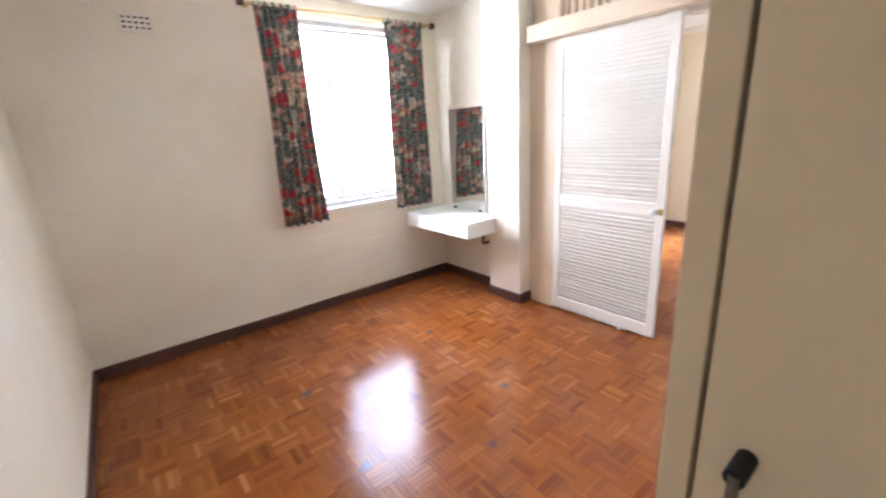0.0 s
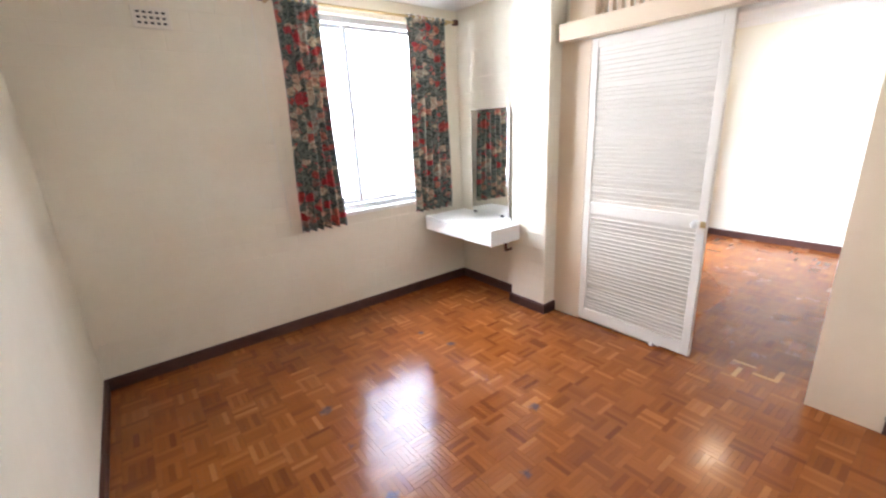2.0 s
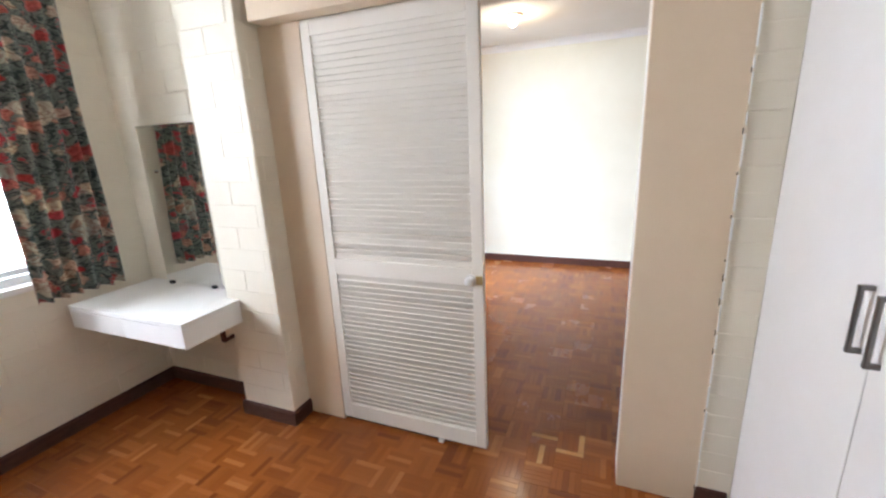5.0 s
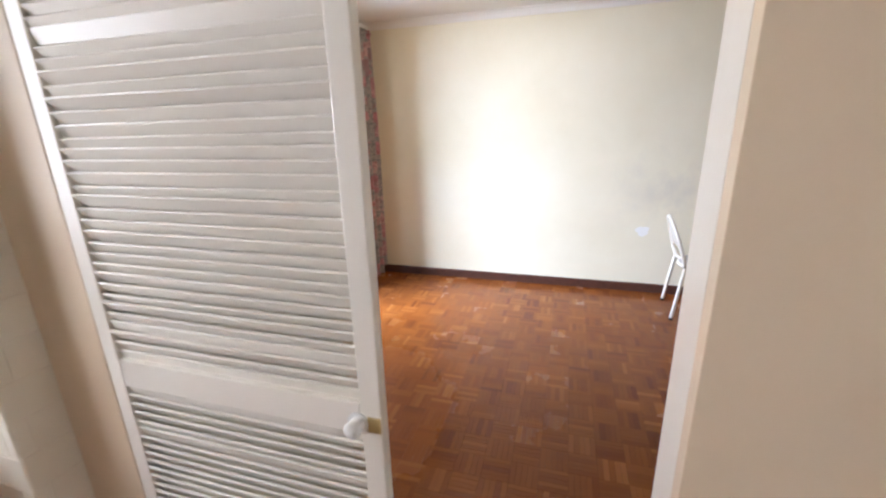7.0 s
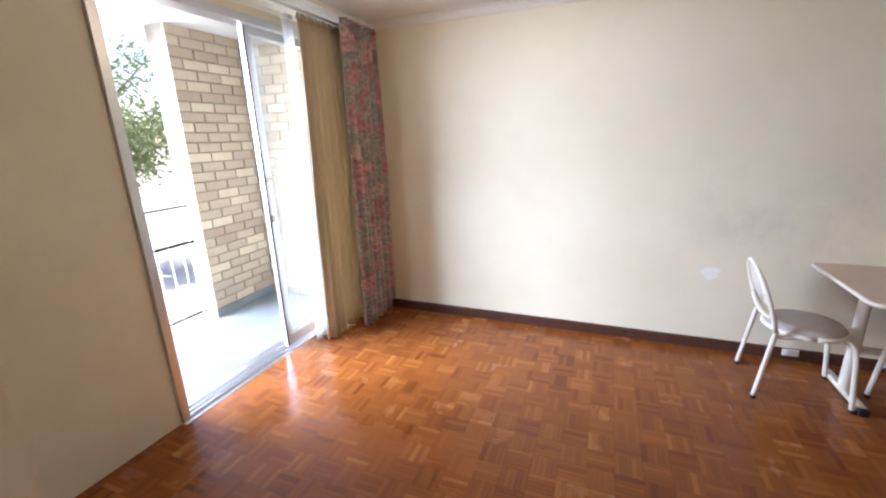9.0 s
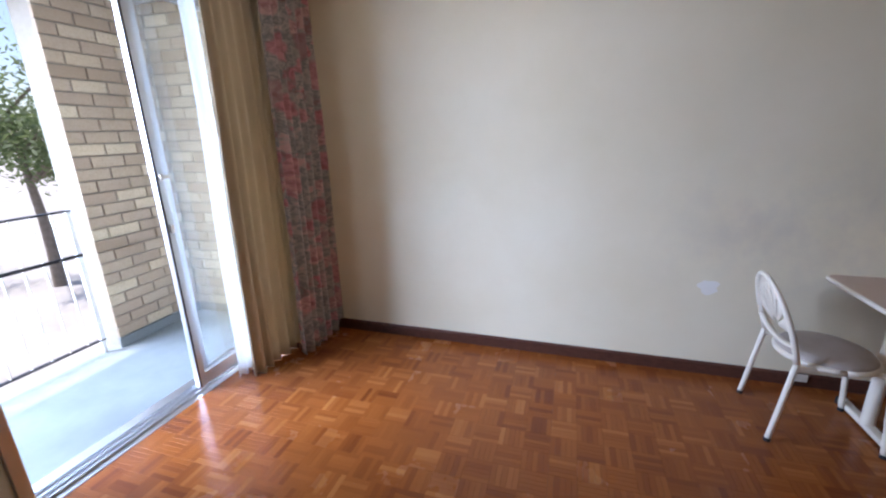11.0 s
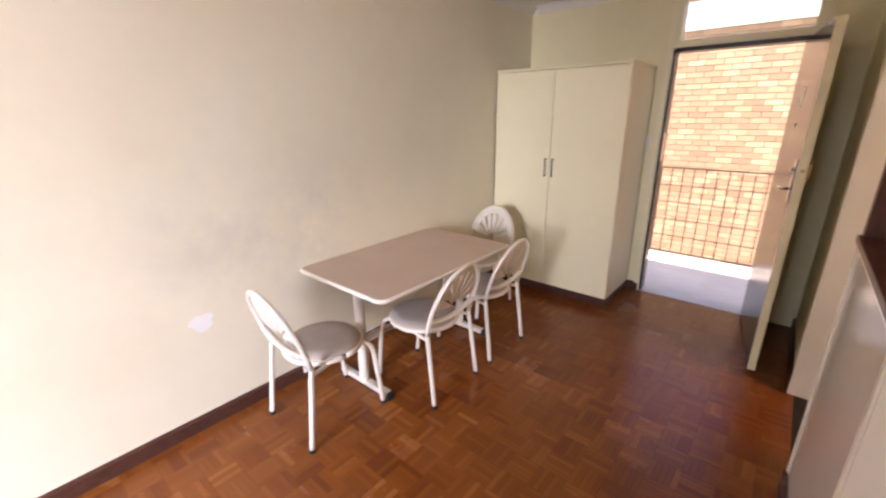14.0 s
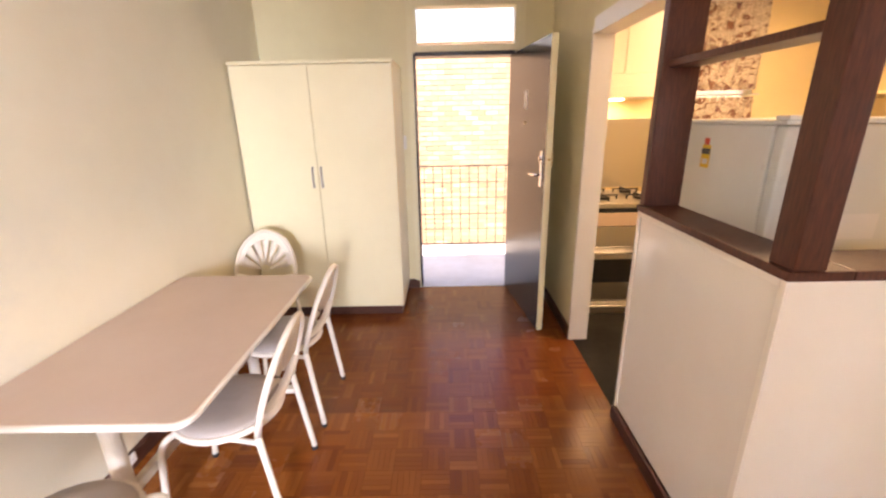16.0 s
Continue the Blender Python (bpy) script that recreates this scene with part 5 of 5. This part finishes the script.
def kitchen_window():
    x0, x1, z0, z1 = 2.52, 3.10, 1.15, 2.40
    t = thing("window_2", pose(2.75, SY, 1.15), "kitchen window with a printed brown and white curtain", "window")
    t["kind"] = "structure"
    inv = t.matrix_world.inverted()

    def put(name, bm, mat, parent=t):
        bm.transform(inv)
        return part(name, bm, mat, parent)

    for a, b in (((x0, z0), (x1, z0 + 0.035)), ((x0, z1 - 0.035), (x1, z1)), ((x0, z0 + 0.036), (x0 + 0.035, z1 - 0.036)), ((x1 - 0.035, z0 + 0.036), (x1, z1 - 0.036))):
        put("frame", box((a[0], SY - 0.10, a[1]), (b[0], SY - 0.05, b[1]), 0.003), WHITE)
    g = put("pane", box((x0 + 0.03, SY - 0.078, z0 + 0.03), (x1 - 0.03, SY - 0.073, z1 - 0.03)), GLASS)
    g.visible_shadow = False


kitchen_window()
curtain("kitchen_curtain", 2.53, 3.11, SY + 0.05, 1.715, 2.36, 9, 0.012, BLIND_CLOTH, "cream kitchen curtain printed with brown leaves", 31)
curtain("cafe_curtain", 2.53, 3.11, SY + 0.05, 1.30, 1.66, 9, 0.012, BLIND_CLOTH, "short cream curtain printed with brown leaves", 33)
for z in (1.68, 2.375):
    r = tagged(obj("curtain_wire", rod((2.49, SY + 0.05, z), (3.15, SY + 0.05, z), 0.006), ALU), "thin metal kitchen curtain rod", "curtain rod")
shelf = thing("kitchen_shelf", pose(1.902, -1.25, 1.64), "open cream painted kitchen wall shelves", "shelf")
for z in (0.0, 0.26, 0.60):
    part("board", box((0.0, -0.68, z), (0.26, 0.68, z + 0.02), 0.002), KITCHEN, shelf)
for y in (-0.70, 0.681):
    part("side_panel", box((0.0, y, -0.02), (0.265, y + 0.019, 0.64), 0.002), KITCHEN, shelf)
# assumed lamp out of view, added to give the kitchen warm light
kl = thing("kitchen_lamp", pose(3.0, -1.2, H), "assumed lit kitchen ceiling lamp out of view, added to light the kitchen", "ceiling lamp")
part("base", rod((0, 0, -0.03), (0, 0, 0), 0.09, seg=24), STRIP, kl)
bm = bmesh.new()
bmesh.ops.create_uvsphere(bm, u_segments=20, v_segments=10, radius=0.05, matrix=Matrix.Translation((0, 0, -0.08)))
part("bulb", bm, BULB, kl, "glowing bulb", True)
area("kitchen_lamp_light", pose(3.0, -1.2, H - 0.15, 0, 0, 0), 0.45, 0.45, 10, (1.0, 0.74, 0.42))

# ---- outside things ----
def railing(name, x0, x1, y, z0, z1, gap, mat, label, rows=0, bars=None, mid=0.0):
    t = thing(name, pose(x0, y, z0), label, "railing")
    n = round((x1 - x0) / gap)
    part("top_rail", box((0, -0.02, z1 - z0 - 0.012), (x1 - x0, 0.02, z1 - z0), 0.002), mat, t)
    part("bottom_rail", box((0, -0.015, 0.0), (x1 - x0, 0.015, 0.012), 0.002), mat, t)
    for i in range(n + 1):
        x = (x1 - x0) * i / n
        part("bar", box((x - 0.0045, -0.0045, 0.012), (x + 0.0045, 0.0045, z1 - z0 - 0.012)), bars or mat, t)
    if mid:
        part("mid_rail", box((0, -0.018, mid - z0 - 0.012), (x1 - x0, -0.0065, mid - z0 + 0.012), 0.002), mat, t)
    for k in range(rows):
        z = (z1 - z0) * (k + 1) / (rows + 1)
        part("cross_bar", box((0, -0.003, z - 0.003), (x1 - x0, 0.003, z + 0.003)), mat, t)
    m = max(1, round((x1 - x0) / 1.6))
    for i in range(m + 1):
        x = 0.02 + (x1 - x0 - 0.04) * i / m
        part("post", box((x - 0.012, -0.013, -z0 - 0.03), (x + 0.012, 0.013, z1 - z0 - 0.013), 0.002), bars or mat, t)
    return t


railing("balcony_railing", 3.5, 5.80, 5.03, 0.07, 1.08, 0.115, BLACK, "steel balcony railing with white bars and dark rails", 0, SHELF_WHITE, 0.75)
railing("walkway_railing", 1.2, 8.6, -3.62, 0.06, 1.015, 0.105, BLACK, "black steel grid railing along the access walkway", 4)


def tree(x, y, z, h, spread, seed, leaves):
    rnd = random.Random(seed)
    t = thing("tree", pose(x, y, z), "tall pale-barked gum tree with an open grey-green crown", "tree", "garden trees")
    bm = bmesh.new()
    top = Vector((rnd.uniform(-0.4, 0.4), rnd.uniform(-0.4, 0.4), h * 0.75))
    pts = smooth_line([(0, 0, -0.3), (0.1, 0.05, h * 0.25), top * 0.7, top], 4)
    for i, (a, b) in enumerate(zip(pts, pts[1:])):
        r0, r1 = (0.20 * (1 - 0.85 * k / len(pts)) for k in (i, i + 1))
        rod(a, b, r0, bm, 10, r1)
    tips = []
    for k in range(11):
        a = rnd.uniform(0, 6.28)
        p = pts[rnd.randrange(len(pts) // 2, len(pts))]
        q = p + Vector((math.cos(a), math.sin(a), rnd.uniform(0.2, 0.9))) * spread * rnd.uniform(0.5, 1.0)
        rod(p, q, 0.06, bm, 6, 0.02)
        tips += [q, (p + q) / 2 + Vector((0, 0, 0.3))]
    part("trunk", bm, BARK, t)
    vs, fs = [], []
    for k in range(leaves):
        c = rnd.choice(tips) + Vector((rnd.gauss(0, 0.5), rnd.gauss(0, 0.5), rnd.gauss(0, 0.4))) * spread * 0.4
        u = Vector((rnd.gauss(0, 1), rnd.gauss(0, 1), rnd.gauss(-0.6, 0.6))).normalized()
        w = u.cross(Vector((rnd.gauss(0, 1), rnd.gauss(0, 1), rnd.gauss(0, 1)))).normalized()
        s = rnd.uniform(0.08, 0.16)
        n = len(vs)
        vs += [c - u * s, c + w * s * 0.3, c + u * s, c - w * s * 0.3]
        fs.append((n, n + 1, n + 2, n + 3))
    me = bpy.data.meshes.new("crown")
    me.from_pydata(vs, [], fs)
    me.materials.append(LEAF)
    ob = new("crown", me)
    ob.parent = t
    ob["kind"] = "stuff"


tree(10.6, 24.0, -3.2, 8.5, 3.0, 3, 6000)
tree(12.5, 18.0, -3.2, 7.5, 2.6, 5, 6000)
tree(5.6, 19.0, -3.2, 7.0, 2.2, 7, 5000)


# old screw holes in the north jamb and the crack beside the board
for hx, hz in ((3.386, 1.563), (3.384, 1.315), (3.385, 0.62)):
    part("screw_hole", rod((hx, 1.9576, hz), (hx, 1.961, hz), 0.0019, None, 8), BLACK, jamb_north, "dark old screw hole")

# ---- pieces: bricks and parquet ----
def slab(lo, hi, b, axis):
    """A piece with its outer face chamfered by b; axis: the way that it faces (index, sign)."""
    k, s = axis
    lo, hi = Vector(lo), Vector(hi)
    i, j = [n for n in range(3) if n != k]
    back, front = (lo[k], hi[k]) if s > 0 else (hi[k], lo[k])
    vs = []
    for d, e in ((back, 0.0), (front - s * b, 0.0), (front, b)):
        for u, v in ((0, 0), (1, 0), (1, 1), (0, 1)):
            p = Vector((0, 0, 0))
            p[k] = d
            p[i] = (lo[i] + e, hi[i] - e)[u]
            p[j] = (lo[j] + e, hi[j] - e)[v]
            vs.append(p)
    fs = [(8, 9, 10, 11)]
    for r in (0, 4):
        for c in range(4):
            fs.append((r + c, r + (c + 1) % 4, r + 4 + (c + 1) % 4, r + 4 + c))
    flip = (k == 1) == (s > 0)
    return vs, [f[::-1] if flip else f for f in fs]


def pieces_mesh(name, items, material, parent, label="", kind=""):
    vs, fs = [], []
    for v, f in items:
        n = len(vs)
        vs += v
        fs += [tuple(n + i for i in q) for q in f]
    me = bpy.data.meshes.new(name)
    me.from_pydata([tuple(v) for v in vs], [], fs)
    me.materials.append(material)
    ob = new(name, me)
    ob.parent = parent
    if kind:
        ob["kind"] = kind
    if label:
        ob["label"] = label
    return ob


def courses(u0, u1, z0, z1, length, height, joint, shift=0.0):
    """Running bond: (u0, u1, z0, z1) of every brick."""
    out = []
    n = int(round((z1 - z0) / (height + joint)))
    dz = (z1 - z0) / n
    for r in range(n):
        off = shift + (0.5 * (length + joint) if r % 2 else 0.0)
        u = u0 - off
        while u < u1:
            a, b = max(u, u0), min(u + length, u1)
            if b - a > 0.02:
                out.append((a, b, z0 + r * dz + joint / 2, z0 + (r + 1) * dz - joint / 2))
            u += length + joint
    return out


rnd = random.Random(12)

# painted brickwork of the bedroom's window wall, shallow under thick paint
items = []
for a, b, c, d in courses(WX, EX - 0.005, 0.085, H, 0.298, 0.115, 0.0035):
    if b > 1.62 and a < 2.88 and d > 0.86 and c < 2.40:
        if a < 1.62:
            b = 1.62
        elif b > 2.88:
            a = 2.88
        else:
            continue
    if b - a > 0.02:
        p = rnd.uniform(0.0012, 0.0026)
        items.append(slab((a, NY - p, c), (b, NY + 0.003, d), 0.0014, (1, -1)))
pieces_mesh("painted_bricks", items, BRICK_PAINT, wall_north, "white painted bricks", "stuff")
for (k, s, plane, u0, u1) in ((0, -1, 3.105, 2.957, 3.308), (0, -1, EX - 0.03, 3.312, NY - 0.003), (1, -1, 2.955, 3.107, EX - 0.023)):
    for a, b, c, d in courses(u0, u1, 0.085, H, 0.298, 0.115, 0.0035, 0.11):
        p = rnd.uniform(0.0012, 0.0028)
        lo, hi = ((plane - p, a, c), (plane + 0.003, b, d)) if k == 0 else ((a, plane - p, c), (b, plane + 0.003, d))
        pieces_mesh("brick", [slab(lo, hi, 0.0014, (k, s))], BRICK_PAINT, pilaster)

# the narrow brick strip beside the wardrobe, one brick wide
for a, b, c, d in courses(0.864, 0.988, 0.085, H - 0.004, 0.60, 0.084, 0.004):
    p = rnd.uniform(0.001, 0.003)
    pieces_mesh("brick", [slab((EX - 0.03 - p, a, c), (EX - 0.027, b, d), 0.0016, (0, -1))], BRICK_PAINT, brick_strip)

# cracked filler in the joint between the strip and the board
seam = structure("trim_seam", box((EX - 0.0395, 0.9875, 0.0), (EX - 0.0305, 0.9915, H - 0.003)), BEIGE, "narrow joint between brick strip and board")
z = 0.03
while z < 2.4:
    h = rnd.uniform(0.03, 0.13)
    y = 0.9865 + rnd.uniform(-0.0015, 0.001)
    pieces_mesh("filler_lump", [slab((EX - 0.0425, y - rnd.uniform(0.002, 0.005), z), (EX - 0.0305, y + 0.003, z + h), 0.0012, (0, -1))], SHELF_WHITE, seam, "lump of white filler")
    if rnd.random() < 0.55:
        g = rnd.uniform(0.006, 0.03)
        pieces_mesh("crack", [slab((EX - 0.0415, 0.9905, z + h), (EX - 0.0305, 0.9935, z + h + g), 0.0006, (0, -1))], RUBBER, seam, "dark open crack")
    z += h + rnd.uniform(0.0, 0.03)

# balcony brick pier and side wall
pier = structure("wall_balcony_pier", box((5.875, 4.978, -0.2), (6.75, 5.20, 2.555)), MORTAR, "mortar core of the balcony brick pier")
side = structure("wall_balcony_side", box((6.608, LY + 0.15, -0.2), (6.80, 4.977, 2.555)), MORTAR, "mortar core of the balcony side wall")
for a, b, c, d in courses(5.865, 6.600, 0.055, 2.555, 0.228, 0.076, 0.010):
    p = rnd.uniform(0, 0.003)
    pieces_mesh("brick", [slab((a, 4.966 - p, c), (b, 4.990, d), 0.004, (1, -1))], BRICK, pier)
for a, b, c, d in courses(LY + 0.16, 4.965, 0.055, 2.555, 0.228, 0.076, 0.010, 0.114):
    p = rnd.uniform(0, 0.003)
    pieces_mesh("brick", [slab((6.597 - p, a, c), (6.62, b, d), 0.004, (0, -1))], BRICK, side)
structure("trim_balcony_plinth", box((5.862, 4.962, -0.03), (6.6, 4.977, 0.05), 0.003), CONCRETE, "grey painted base of the brick pier")

# block of flats across the access walkway
flats = structure("wall_flats_opposite", box((-3.0, -6.7, -3.2), (13.0, -6.5, 2.78)), MORTAR, "mortar core of the brick flats opposite")
items = []
for a, b, c, d in courses(-1.0, 10.5, -1.6, 2.78, 0.228, 0.076, 0.010):
    items.append(slab((a, -6.51, c), (b, -6.488 + rnd.uniform(0, 0.003), d), 0.004, (1, 1)))
pieces_mesh("bricks", items, BRICKS, flats, "cream face bricks", "stuff")
structure("roof_flats_opposite", box((-3.4, -9.0, 2.78), (13.4, -6.44, 3.0)), SOFFIT, "white eave and fascia of the flats opposite")

# ---- parquet ----
def covered(x, y):
    if WX < x <= EX + 0.19 and -0.42 < y < NY:
        return not (x > 0.955 and y < 0.868) and not (x > EX - 0.03 and not 1.284 < y < 1.983)
    return PX - 0.02 <= x < LX and SY < y < LY - 0.03 and not (x < KX and y < 0.25)


def new_patch(x, y):
    return abs(x - 3.36) < 0.11 and abs(y - 1.53) < 0.16


near, rest, fresh = [], [], []
for i in range(int(WX / SQ), int(LX / SQ) + 1):
    for j in range(int(SY / SQ) - 1, int(NY / SQ) + 1):
        x, y = i * SQ, j * SQ
        if not covered(x + SQ / 2, y + SQ / 2):
            # squares cut by a wall are laid whole; the wall and skirting cover their edge
            if not any(covered(x + u * SQ, y + v * SQ) for u in (0.08, 0.92) for v in (0.08, 0.92)):
                continue
        n = 5
        w = SQ / n
        along = (i + j) % 2
        for k in range(n):
            g = 0.0003
            z = rnd.uniform(-0.0003, 0.0)
            if along:
                lo, hi = (x + g, y + k * w + g), (x + SQ - g, y + (k + 1) * w - g)
            else:
                lo, hi = (x + k * w + g, y + g), (x + (k + 1) * w - g, y + SQ - g)
            piece = slab((*lo, -0.0115), (*hi, z), 0.0003, (2, 1))
            mx, my = (lo[0] + hi[0]) / 2, (lo[1] + hi[1]) / 2
            if new_patch(mx, my) and rnd.random() < 0.38:
                fresh.append(piece)
            elif 2.05 < mx < 2.95 and 1.45 < my < 2.55 and len(near) < 300:
                near.append(piece)
            else:
                rest.append(piece)
for p in near:
    pieces_mesh("parquet_finger", [p], FINGER, floor_bed)
for p in fresh:
    pieces_mesh("parquet_finger", [p], NEW_FINGER, floor_bed, "pale new parquet finger")
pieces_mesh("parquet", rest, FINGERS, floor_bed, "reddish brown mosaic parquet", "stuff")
